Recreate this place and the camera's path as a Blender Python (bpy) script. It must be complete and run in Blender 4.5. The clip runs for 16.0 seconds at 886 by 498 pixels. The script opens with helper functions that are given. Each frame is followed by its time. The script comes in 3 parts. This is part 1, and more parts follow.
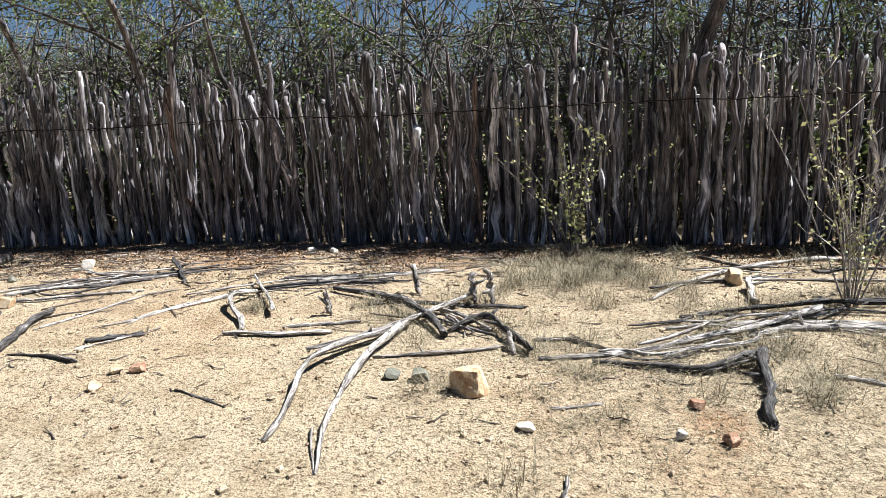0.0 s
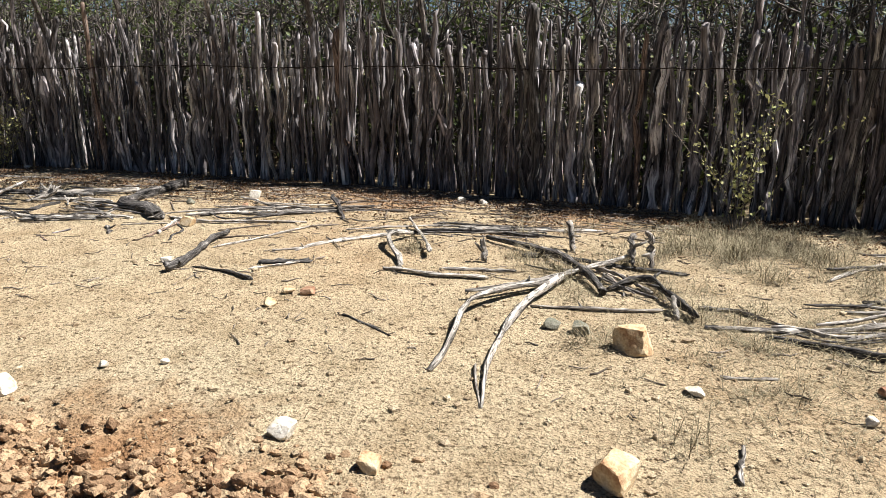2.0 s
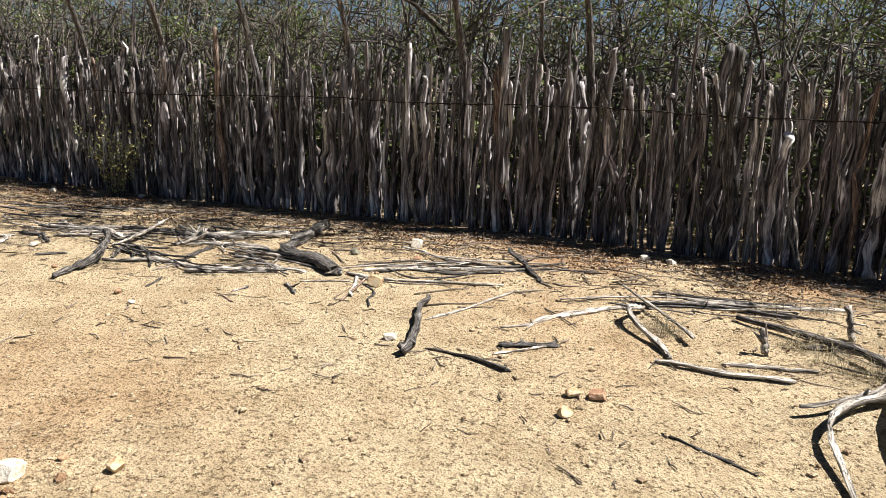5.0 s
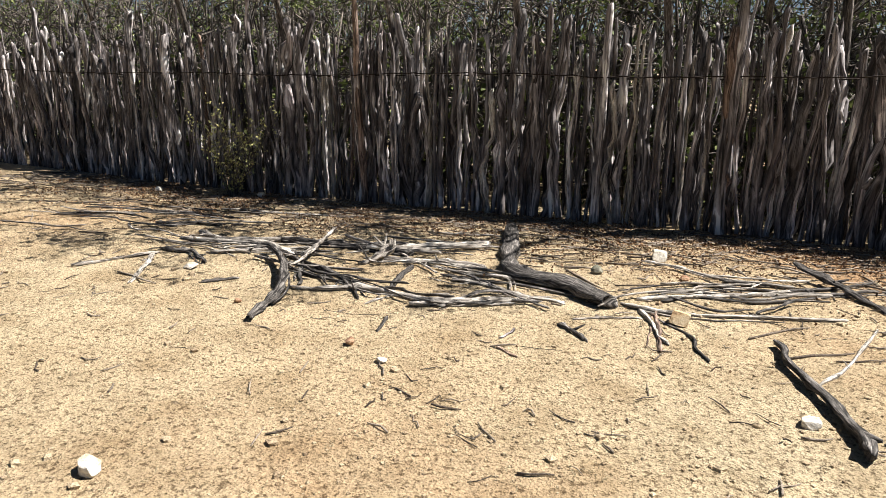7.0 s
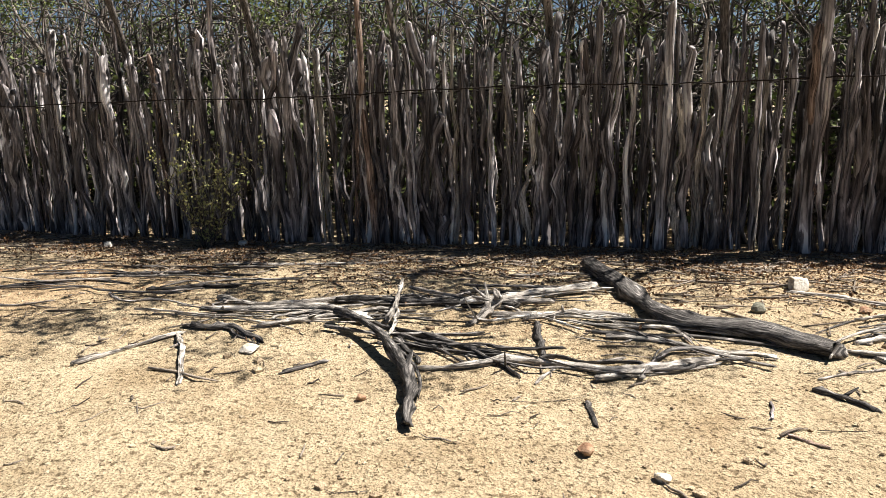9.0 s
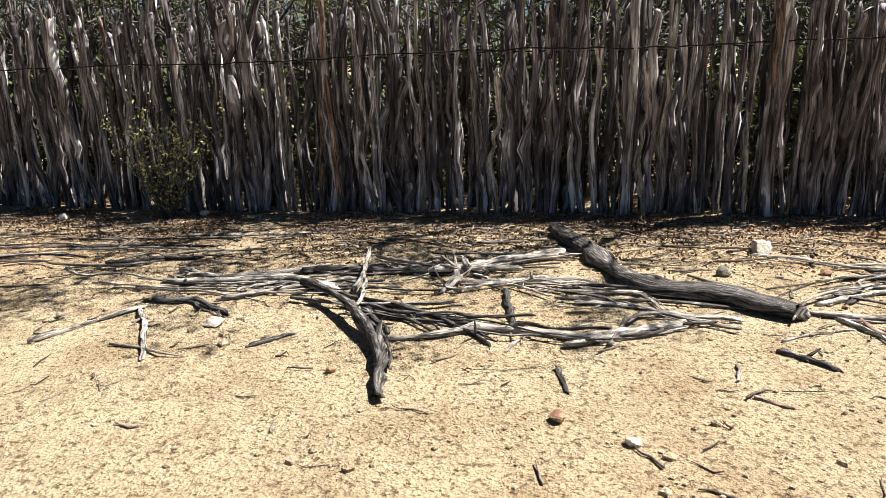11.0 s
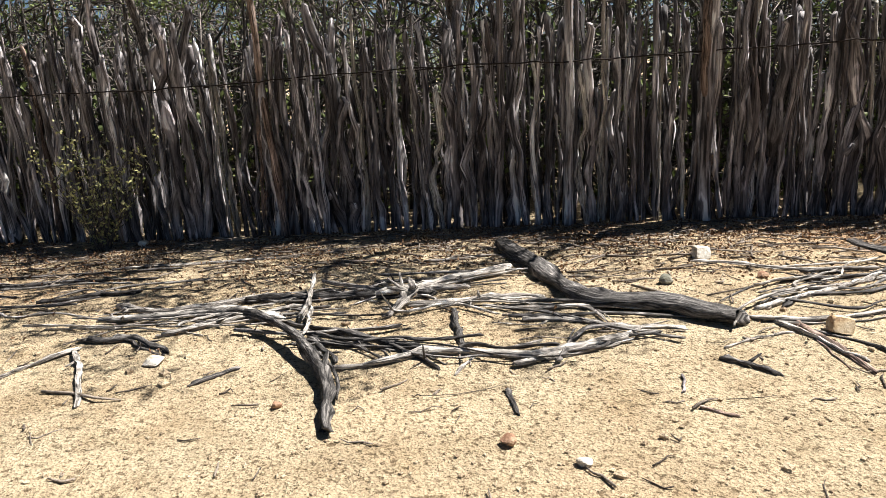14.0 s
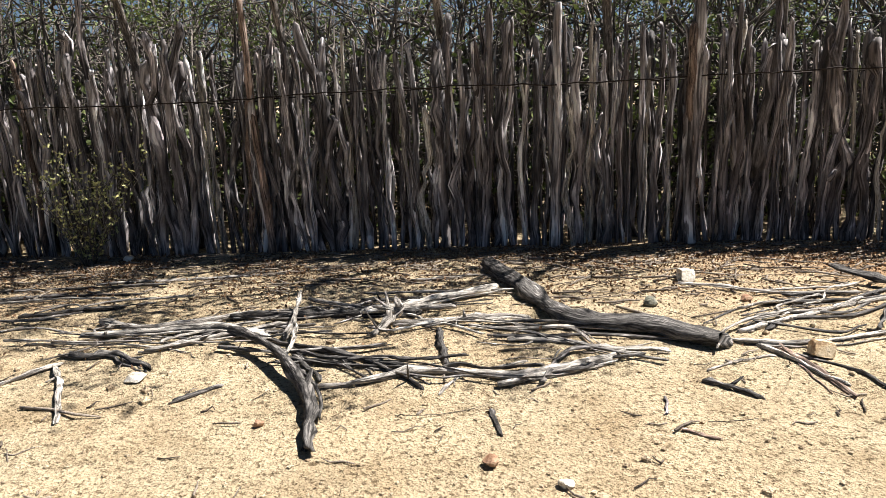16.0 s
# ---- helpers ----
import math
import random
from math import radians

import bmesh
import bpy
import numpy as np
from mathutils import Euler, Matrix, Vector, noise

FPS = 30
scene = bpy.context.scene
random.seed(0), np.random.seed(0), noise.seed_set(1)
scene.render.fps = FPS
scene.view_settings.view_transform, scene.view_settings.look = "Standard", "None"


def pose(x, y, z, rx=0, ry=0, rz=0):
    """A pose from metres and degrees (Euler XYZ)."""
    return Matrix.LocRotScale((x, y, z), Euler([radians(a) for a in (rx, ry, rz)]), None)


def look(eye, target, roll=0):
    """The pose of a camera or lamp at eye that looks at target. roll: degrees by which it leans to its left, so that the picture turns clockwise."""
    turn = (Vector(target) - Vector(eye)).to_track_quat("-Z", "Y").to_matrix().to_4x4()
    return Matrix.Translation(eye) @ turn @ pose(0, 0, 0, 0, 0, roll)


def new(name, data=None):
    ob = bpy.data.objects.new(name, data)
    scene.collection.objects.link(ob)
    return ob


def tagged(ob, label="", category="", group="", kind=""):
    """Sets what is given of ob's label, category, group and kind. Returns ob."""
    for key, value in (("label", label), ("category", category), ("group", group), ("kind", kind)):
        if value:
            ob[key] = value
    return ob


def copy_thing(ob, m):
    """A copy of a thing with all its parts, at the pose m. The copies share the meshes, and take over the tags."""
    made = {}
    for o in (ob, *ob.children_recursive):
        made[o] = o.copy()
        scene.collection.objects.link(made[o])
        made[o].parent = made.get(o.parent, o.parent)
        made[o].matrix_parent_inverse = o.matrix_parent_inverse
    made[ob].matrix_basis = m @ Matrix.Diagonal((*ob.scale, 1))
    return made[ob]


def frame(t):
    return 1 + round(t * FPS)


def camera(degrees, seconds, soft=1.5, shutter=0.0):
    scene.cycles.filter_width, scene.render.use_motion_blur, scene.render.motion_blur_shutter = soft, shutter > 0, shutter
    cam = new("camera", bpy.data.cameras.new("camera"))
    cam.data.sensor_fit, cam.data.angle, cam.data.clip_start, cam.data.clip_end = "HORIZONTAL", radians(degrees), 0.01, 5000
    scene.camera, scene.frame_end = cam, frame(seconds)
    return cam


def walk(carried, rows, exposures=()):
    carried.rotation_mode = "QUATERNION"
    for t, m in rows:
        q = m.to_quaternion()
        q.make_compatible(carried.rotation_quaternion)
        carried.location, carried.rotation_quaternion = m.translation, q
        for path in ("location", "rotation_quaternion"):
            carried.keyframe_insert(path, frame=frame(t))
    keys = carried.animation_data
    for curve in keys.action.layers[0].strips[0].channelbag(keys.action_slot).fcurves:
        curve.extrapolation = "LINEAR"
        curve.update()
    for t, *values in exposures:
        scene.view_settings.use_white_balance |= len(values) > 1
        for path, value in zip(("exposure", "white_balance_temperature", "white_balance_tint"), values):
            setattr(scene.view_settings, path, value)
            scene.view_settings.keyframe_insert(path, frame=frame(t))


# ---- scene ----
cam = camera(64.8, 16.0, soft=0.7)
PATH = [
    (0, (-0.54, 0.73, 1.463), (-0.609, 2.684, 1.044), -2.9),
    (0.5, (-0.522, 0.712, 1.462), (-0.692, 2.618, 0.88), -9.8),
    (1, (-0.499, 0.726, 1.467), (-0.593, 2.65, 0.932), -6.0),
    (1.5, (-0.641, 0.71, 1.395), (-0.865, 2.64, 0.917), -1.6),
    (2, (-0.783, 0.688, 1.383), (-1.201, 2.575, 0.869), 0.2),
    (2.5, (-0.91, 0.747, 1.397), (-1.453, 2.6, 0.878), 0.1),
    (3, (-1.052, 0.867, 1.405), (-1.644, 2.722, 0.947), -0.1),
    (3.2, (-1.115, 0.945, 1.394), (-1.741, 2.793, 0.956), -1.7),
    (5.3, (-2.794, 1.18, 1.557), (-3.278, 3.064, 1.091), 2.0),
    (5.5, (-3.042, 1.273, 1.521), (-3.59, 3.126, 1.005), 2.6),
    (6, (-3.431, 1.609, 1.431), (-3.898, 3.484, 0.912), 1.8),
    (6.5, (-3.87, 1.761, 1.495), (-4.317, 3.648, 1.007), 1.2),
    (7, (-4.468, 2.045, 1.43), (-5.025, 3.896, 0.918), 0.5),
    (7.5, (-5.054, 2.245, 1.437), (-5.597, 4.124, 1.019), 1.1),
    (8, (-5.569, 2.569, 1.277), (-6.109, 4.439, 0.818), 2.6),
    (8.5, (-5.923, 2.758, 1.292), (-6.194, 4.682, 0.817), 0.8),
    (8.7, (-6.094, 2.813, 1.287), (-6.35, 4.749, 0.856), -1.1),
    (10.8, (-6.186, 2.869, 1.276), (-6.393, 4.793, 0.769), -2.0),
    (11, (-6.145, 2.877, 1.282), (-6.292, 4.801, 0.756), -1.6),
    (11.5, (-6.123, 2.901, 1.288), (-6.149, 4.847, 0.829), -1.4),
    (12, (-6.137, 2.902, 1.277), (-6.15, 4.85, 0.823), -0.9),
    (12.5, (-6.106, 2.943, 1.294), (-6.002, 4.891, 0.851), -2.1),
    (13, (-6.089, 2.939, 1.308), (-6.007, 4.893, 0.89), -1.8),
    (13.5, (-6.114, 2.937, 1.311), (-6.105, 4.892, 0.887), -2.4),
    (14, (-6.109, 2.921, 1.327), (-6.116, 4.858, 0.827), -3.4),
    (14.5, (-6.115, 2.898, 1.321), (-6.137, 4.828, 0.798), -2.6),
    (15, (-6.119, 2.869, 1.325), (-6.139, 4.804, 0.818), -2.7),
    (15.5, (-6.125, 2.862, 1.338), (-6.147, 4.805, 0.865), -2.7),
    (16, (-6.095, 2.911, 1.332), (-6.067, 4.86, 0.883), -2.4),
]
EXPOSURES = [(0.0, 1.43, 5850, 10), (1.2, 1.26, 6350, 10), (2.2, 1.23, 6400, 10), (3.2, 1.21, 6450, 10), (5.4, 1.31, 6600, 10), (7.5, 1.36, 6600, 10), (8.7, 1.46, 6650, 10), (11.0, 1.47, 6500, 10), (12.5, 1.65, 6450, 10), (14.5, 1.47, 6400, 10), (16.0, 1.55, 6450, 10)]
walk(cam, [(t, look(eye, target, roll)) for t, eye, target, roll in PATH], EXPOSURES)

# ---- world, sun ----
SUN = Vector((0.53, 0.18, 0.83)).normalized()
world = bpy.data.worlds.new("world")
scene.world = world
world.use_nodes = True
wn = world.node_tree.nodes
sky = wn.new("ShaderNodeTexSky")
sky.sky_type = "NISHITA"
sky.sun_disc = False
sky.air_density = 0.7
sky.dust_density = 0.0
sky.ozone_density = 2.5
sky.sun_elevation = math.asin(SUN.z)
sky.sun_rotation = math.atan2(SUN.x, SUN.y)
wn["Background"].inputs["Strength"].default_value = 0.021
world.node_tree.links.new(sky.outputs[0], wn["Background"].inputs["Color"])
sun_data = bpy.data.lights.new("sun", "SUN")
sun_data.energy = 5.2
sun_data.angle = radians(0.5)
sun_data.color = (1.0, 0.955, 0.89)
sun = new("sun", sun_data)
sun.matrix_world = look(SUN * 50, (0, 0, 0))


# ---- materials ----
def material(name, rough=0.85, spec=0.25):
    m = bpy.data.materials.new(name)
    m.use_nodes = True
    b = m.node_tree.nodes["Principled BSDF"]
    b.inputs["Roughness"].default_value = rough
    b.inputs["Specular IOR Level"].default_value = spec
    return m, m.node_tree.nodes, m.node_tree.links, b


def noise_tex(n, l, vec, scale, detail=4.0, rough=0.55, distort=0.0):
    t = n.new("ShaderNodeTexNoise")
    t.inputs["Scale"].default_value = scale
    t.inputs["Detail"].default_value = detail
    t.inputs["Roughness"].default_value = rough
    t.inputs["Distortion"].default_value = distort
    if vec is not None:
        l.new(vec, t.inputs["Vector"])
    return t.outputs["Fac"]


def ramp(n, l, fac, stops):
    r = n.new("ShaderNodeValToRGB")
    e = r.color_ramp.elements
    while len(e) < len(stops):
        e.new(0.5)
    for k, (p, c) in enumerate(stops):
        e[k].position, e[k].color = p, (*c, 1)
    l.new(fac, r.inputs["Fac"])
    return r.outputs["Color"]


def mix(n, l, fac, a, b, mode="MIX"):
    x = n.new("ShaderNodeMix")
    x.data_type, x.blend_type = "RGBA", mode
    for sock, v in ((x.inputs[0], fac), (x.inputs[6], a), (x.inputs[7], b)):
        if isinstance(v, (int, float)):
            sock.default_value = v
        elif isinstance(v, tuple):
            sock.default_value = (*v, 1)
        else:
            l.new(v, sock)
    return x.outputs[2]


def bump(n, l, b, fac, strength, dist, before=None):
    u = n.new("ShaderNodeBump")
    u.inputs["Strength"].default_value = strength
    u.inputs["Distance"].default_value = dist
    l.new(fac, u.inputs["Height"])
    if before is not None:
        l.new(before, u.inputs["Normal"])
    l.new(u.outputs[0], b.inputs["Normal"])
    return u.outputs[0]


def scaled(n, l, vec, s):
    x = n.new("ShaderNodeMapping")
    x.inputs["Scale"].default_value = s
    l.new(vec, x.inputs["Vector"])
    return x.outputs[0]


def wood_material(name, dark, mid, pale, spread=0.5, groove=0.9, worn_sunlit_by=0.45, fine=1.0):
    """Weathered wood, grained along the v of the uv map, a little different from piece to piece."""
    m, n, l, b = material(name, 0.8, 0.3)
    uv = n.new("ShaderNodeUVMap").outputs[0]
    info = n.new("ShaderNodeObjectInfo")
    shift = n.new("ShaderNodeVectorMath")
    shift.operation = "ADD"
    spread_v = n.new("ShaderNodeVectorMath")
    spread_v.operation = "SCALE"
    spread_v.inputs[0].default_value = (7.3, 3.1, 0)
    own = n.new("ShaderNodeMath")
    own.operation = "ADD"
    l.new(info.outputs["Random"], own.inputs[0])
    l.new(n.new("ShaderNodeNewGeometry").outputs["Random Per Island"], own.inputs[1])
    one = n.new("ShaderNodeMath")
    one.operation = "FRACT"
    l.new(own.outputs[0], one.inputs[0])
    piece = one.outputs[0]
    l.new(piece, spread_v.inputs["Scale"])
    l.new(uv, shift.inputs[0])
    l.new(spread_v.outputs[0], shift.inputs[1])
    v = shift.outputs[0]
    grain = noise_tex(n, l, scaled(n, l, v, (120 * fine, 11 * fine, 1)), 1.0, 6, 0.65, 0.4)
    crack = noise_tex(n, l, scaled(n, l, v, (48 * fine, 4.5 * fine, 1)), 1.0, 6, 0.68, 1.3)
    patch = noise_tex(n, l, scaled(n, l, v, (11, 3.2, 1)), 1.0, 3, 0.6)
    col = ramp(n, l, grain, [(0.38, dark), (0.5, mid), (0.66, pale)])
    crackc = ramp(n, l, crack, [(0.42, (0.07, 0.065, 0.065)), (0.47, (1, 1, 1))])
    col = mix(n, l, 0.85, col, crackc, "MULTIPLY")
    # Worn bare patches; the palest steps also paint sun streaks into the colour.
    worn_sunlit = ramp(n, l, patch, [(0.36, (0.38, 0.35, 0.34)), (0.53, (1.0, 0.99, 0.98)), (0.59, (1.35, 1.33, 1.32)), (0.62, (3.1, 3.08, 3.06))])
    col = mix(n, l, worn_sunlit_by, col, worn_sunlit, "MULTIPLY")
    per = ramp(n, l, piece, [(0.0, (0.22, 0.21, 0.21)), (0.3, (0.9, 0.87, 0.87)), (0.5, (0.45, 0.39, 0.37)), (0.8, (1.1, 1.07, 1.06)), (1.0, (2.3, 2.26, 2.22))])
    col = mix(n, l, spread, col, per, "MULTIPLY")
    col = mix(n, l, 1.0, col, (0.72, 0.71, 0.69), "DARKEN")
    l.new(col, b.inputs["Base Color"])
    first = bump(n, l, b, crack, groove, 0.012)
    bump(n, l, b, grain, 0.6, 0.004, first)
    return m


POLE = wood_material("weathered_pole_wood", (0.075, 0.071, 0.075), (0.235, 0.227, 0.236), (0.48, 0.472, 0.485), 1.0, 1.0, 1.0, 0.5)
BARE = wood_material("bleached_dead_wood", (0.12, 0.108, 0.095), (0.37, 0.345, 0.31), (0.62, 0.59, 0.54), 0.4)
# Dark rotten wood; on two logs the colour also holds their shaded side.
DARK_SHADED = wood_material("dark_rotten_shaded_wood", (0.015, 0.014, 0.0135), (0.068, 0.063, 0.06), (0.22, 0.207, 0.195), 0.3)
GREYW = wood_material("weathered_grey_wood", (0.04, 0.038, 0.036), (0.16, 0.15, 0.14), (0.37, 0.355, 0.335), 0.5)
REDW = wood_material("reddish_barked_wood", (0.05, 0.035, 0.029), (0.17, 0.118, 0.092), (0.34, 0.27, 0.23), 0.3)
BARK = wood_material("thorn_tree_bark", (0.035, 0.03, 0.027), (0.105, 0.09, 0.08), (0.26, 0.235, 0.21), 0.3)


def soil_material():
    m, n, l, b = material("sandy_soil", 0.95, 0.12)
    p = n.new("ShaderNodeNewGeometry").outputs["Position"]
    broad = noise_tex(n, l, p, 0.45, 4, 0.6)
    mid = noise_tex(n, l, p, 3.2, 5, 0.65)
    fine = noise_tex(n, l, p, 34, 6, 0.7)
    grit = n.new("ShaderNodeTexVoronoi")
    grit.inputs["Scale"].default_value = 75
    l.new(p, grit.inputs["Vector"])
    col = ramp(n, l, broad, [(0.36, (0.485, 0.405, 0.28)), (0.54, (0.47, 0.375, 0.25)), (0.70, (0.42, 0.30, 0.185))])
    col = mix(n, l, 0.75, col, ramp(n, l, mid, [(0.34, (0.66, 0.62, 0.56)), (0.55, (1, 1, 1)), (0.72, (1.18, 1.17, 1.14))]), "MULTIPLY")
    col = mix(n, l, 0.8, col, ramp(n, l, fine, [(0.40, (0.22, 0.18, 0.14)), (0.46, (0.97, 0.96, 0.94)), (0.7, (1.22, 1.22, 1.2))]), "MULTIPLY")
    for cx, cy, r in ((-2.6, 2.4, 0.95), (-2.4, 2.35, 0.6), (-5.05, 2.8, 0.6), (0.55, 3.6, 0.25), (-0.9, 7.4, 1.0), (-2.9, 7.7, 0.8)):
        away = n.new("ShaderNodeVectorMath")
        away.operation = "DISTANCE"
        l.new(p, away.inputs[0])
        away.inputs[1].default_value = (cx, cy, 0)
        edge = n.new("ShaderNodeMath")
        edge.operation = "MULTIPLY_ADD"
        l.new(mid, edge.inputs[0])
        edge.inputs[1].default_value = 1.6 * r
        l.new(away.outputs["Value"], edge.inputs[2])
        soak = n.new("ShaderNodeMapRange")
        soak.inputs["From Min"].default_value, soak.inputs["From Max"].default_value = 1.2 * r, 1.8 * r
        soak.inputs["To Min"].default_value, soak.inputs["To Max"].default_value = 0.75, 0.0
        l.new(edge.outputs[0], soak.inputs["Value"])
        col = mix(n, l, soak.outputs["Result"], col, mix(n, l, 1.0, col, (0.80, 0.62, 0.52), "MULTIPLY"))
    speck = noise_tex(n, l, p, 95, 5, 0.75)
    col = mix(n, l, 0.5, col, ramp(n, l, speck, [(0.38, (0.30, 0.26, 0.22)), (0.47, (0.98, 0.97, 0.96)), (0.66, (1.15, 1.15, 1.14))]), "MULTIPLY")
    l.new(col, b.inputs["Base Color"])
    first = bump(n, l, b, mid, 0.5, 0.05)
    second = bump(n, l, b, fine, 1.0, 0.035, first)
    bump(n, l, b, grit.outputs["Distance"], 0.8, 0.012, second)
    return m


def stone_material(name, a, c, stain):
    m, n, l, b = material(name, 0.85, 0.25)
    o = n.new("ShaderNodeTexCoord").outputs["Object"]
    big = noise_tex(n, l, o, 9, 5, 0.6)
    small = noise_tex(n, l, o, 70, 6, 0.7)
    col = ramp(n, l, big, [(0.35, stain), (0.5, a), (0.68, c)])
    col = mix(n, l, 0.6, col, ramp(n, l, small, [(0.35, (0.55, 0.5, 0.45)), (0.55, (1, 1, 1))]), "MULTIPLY")
    l.new(col, b.inputs["Base Color"])
    first = bump(n, l, b, big, 0.5, 0.02)
    bump(n, l, b, small, 0.7, 0.006, first)
    return m


def litter_material(name, a, c):
    """Small loose bits, each with its own tone."""
    m, n, l, b = material(name, 0.9, 0.15)
    g = n.new("ShaderNodeNewGeometry")
    col = ramp(n, l, g.outputs["Random Per Island"], [(0.0, a), (1.0, c)])
    speck = noise_tex(n, l, g.outputs["Position"], 60, 4, 0.6)
    col = mix(n, l, 0.5, col, ramp(n, l, speck, [(0.35, (0.5, 0.48, 0.45)), (0.6, (1.1, 1.1, 1.1))]), "MULTIPLY")
    l.new(col, b.inputs["Base Color"])
    bump(n, l, b, speck, 0.9, 0.02)
    return m


def leaf_material(name, a, c):
    m, n, l, b = material(name, 0.6, 0.3)
    g = n.new("ShaderNodeNewGeometry")
    col = ramp(n, l, g.outputs["Random Per Island"], [(0.0, a), (1.0, c)])
    l.new(col, b.inputs["Base Color"])
    tr = n.new("ShaderNodeBsdfTranslucent")
    l.new(col, tr.inputs["Color"])
    ms = n.new("ShaderNodeMixShader")
    ms.inputs[0].default_value = 0.25
    l.new(b.outputs[0], ms.inputs[1])
    l.new(tr.outputs[0], ms.inputs[2])
    l.new(ms.outputs[0], n["Material Output"].inputs["Surface"])
    return m


SOIL = soil_material()
OCHRE = stone_material("ochre_stone", (0.54, 0.40, 0.24), (0.62, 0.53, 0.38), (0.34, 0.19, 0.10))
QUARTZ = stone_material("pale_quartz", (0.63, 0.59, 0.51), (0.72, 0.69, 0.63), (0.47, 0.38, 0.26))
REDST = stone_material("reddish_stone", (0.32, 0.19, 0.12), (0.42, 0.29, 0.19), (0.21, 0.10, 0.06))
GREYST = stone_material("grey_stone", (0.18, 0.18, 0.14), (0.26, 0.25, 0.20), (0.10, 0.10, 0.08))
PEBBLE = litter_material("pebble_mix", (0.26, 0.19, 0.125), (0.52, 0.43, 0.30))
CLOD = litter_material("red_earth_clods", (0.20, 0.12, 0.07), (0.46, 0.33, 0.205))
STRAW = litter_material("dry_straw", (0.13, 0.105, 0.065), (0.42, 0.37, 0.25))
TWIG = litter_material("grey_twigs", (0.07, 0.055, 0.045), (0.34, 0.29, 0.24))
LEAFLIT = litter_material("brown_leaf_litter", (0.07, 0.04, 0.025), (0.30, 0.18, 0.10))
LEAF = leaf_material("thorn_tree_leaf", (0.04, 0.065, 0.016), (0.17, 0.20, 0.065))
PALELEAF = leaf_material("pale_shrub_leaf", (0.26, 0.28, 0.11), (0.52, 0.5, 0.23))
WIRE = material("rusty_wire", 0.9, 0.1)[0]
WIRE.node_tree.nodes["Principled BSDF"].inputs["Base Color"].default_value = (0.025, 0.02, 0.018, 1)


# ---- mesh tools ----
class Soup:
    """Vertices, faces and uvs gathered into one mesh."""

    def __init__(self):
        self.v, self.f, self.uv, self.count = [], [], [], 0

    def add(self, v, f, uv=None):
        self.v.append(np.asarray(v, float).reshape(-1, 3))
        self.f.extend([tuple(i + self.count for i in q) for q in f])
        if uv is not None:
            self.uv.extend(uv)
        self.count += len(self.v[-1])

    def mesh(self, name, mat, smooth=True):
        me = bpy.data.meshes.new(name)
        me.from_pydata(np.concatenate(self.v).tolist(), [], self.f)
        if self.uv:
            lay = me.uv_layers.new(name="UVMap")
            lay.data.foreach_set("uv", np.asarray(self.uv, np.float32).ravel())
        me.materials.append(mat)
        if smooth:
            me.shade_smooth()
        return me


def smooth_path(points, steps):
    """A Catmull-Rom line through the points."""
    p = np.asarray(points, float)
    p = np.vstack([2 * p[0] - p[1], p, 2 * p[-1] - p[-2]])
    out = []
    for k in range(1, len(p) - 2):
        a, b, c, d = p[k - 1:k + 3]
        for s in np.arange(steps) / steps:
            out.append(0.5 * (2 * b + (c - a) * s + (2 * a - 5 * b + 4 * c - d) * s * s + (3 * b - a - 3 * c + d) * s ** 3))
    out.append(p[-2])
    return np.array(out)


def tube(soup, path, radii, sides, rng, rough=0.15, flat=1.0, slant=0.0):
    """A knotty tube along a path with closed ends."""
    path, n = np.asarray(path, float), len(path)
    radii = np.broadcast_to(np.asarray(radii, float), (n,))
    tan = np.gradient(path, axis=0)
    tan /= np.linalg.norm(tan, axis=1)[:, None] + 1e-9
    ref = np.array([0.0, 1.0, 0.0]) if abs(tan[0][2]) > 0.8 else np.array([0.0, 0.0, 1.0])
    side = np.cross(tan, ref)
    side /= np.linalg.norm(side, axis=1)[:, None] + 1e-9
    up = np.cross(side, tan)
    ang = np.arange(sides) * 2 * math.pi / sides + rng.uniform(0, 6)
    lobes = 1 + rough * rng.normal(size=sides)
    r = radii[:, None] * (lobes[None] + rough * 0.6 * rng.normal(size=(n, sides)))
    v = path[:, None] + side[:, None] * (r * np.cos(ang))[..., None] + up[:, None] * (r * np.sin(ang) * flat)[..., None]
    if slant:
        v[-1] += tan[-1] * (slant * np.cos(ang - rng.uniform(0, 6)))[:, None]
    length = np.r_[0, np.cumsum(np.linalg.norm(np.diff(path, axis=0), axis=1))]
    around = 2 * math.pi * float(radii.mean())
    o, w = rng.uniform(0, 5, 2)
    f, uv = [], []
    for a in range(n - 1):
        for b in range(sides):
            c = (b + 1) % sides
            f.append((a * sides + b, a * sides + c, (a + 1) * sides + c, (a + 1) * sides + b))
            u0, u1 = o + around * b / sides, o + around * (b + 1) / sides
            uv += [(u0, w + length[a]), (u1, w + length[a]), (u1, w + length[a + 1]), (u0, w + length[a + 1])]
    f.append(tuple(range(sides))[::-1])
    uv += [(o + 0.01 * b, w) for b in range(sides)]
    f.append(tuple(range((n - 1) * sides, n * sides)))
    uv += [(o + 0.01 * b, w + length[-1]) for b in range(sides)]
    soup.add(v, f, uv)


def leaf(soup, at, size, rng):
    """A small pointed leaf, folded at the rib."""
    a = rng.normal(size=3)
    a /= np.linalg.norm(a)
    b = np.cross(a, rng.normal(size=3))
    b /= np.linalg.norm(b) + 1e-9
    c = np.cross(a, b)
    at = np.asarray(at)
    soup.add([at, at + size * (0.5 * a + 0.3 * b + 0.06 * c), at + size * a, at + size * (0.5 * a - 0.3 * b + 0.06 * c)], [(0, 1, 2), (0, 2, 3)])


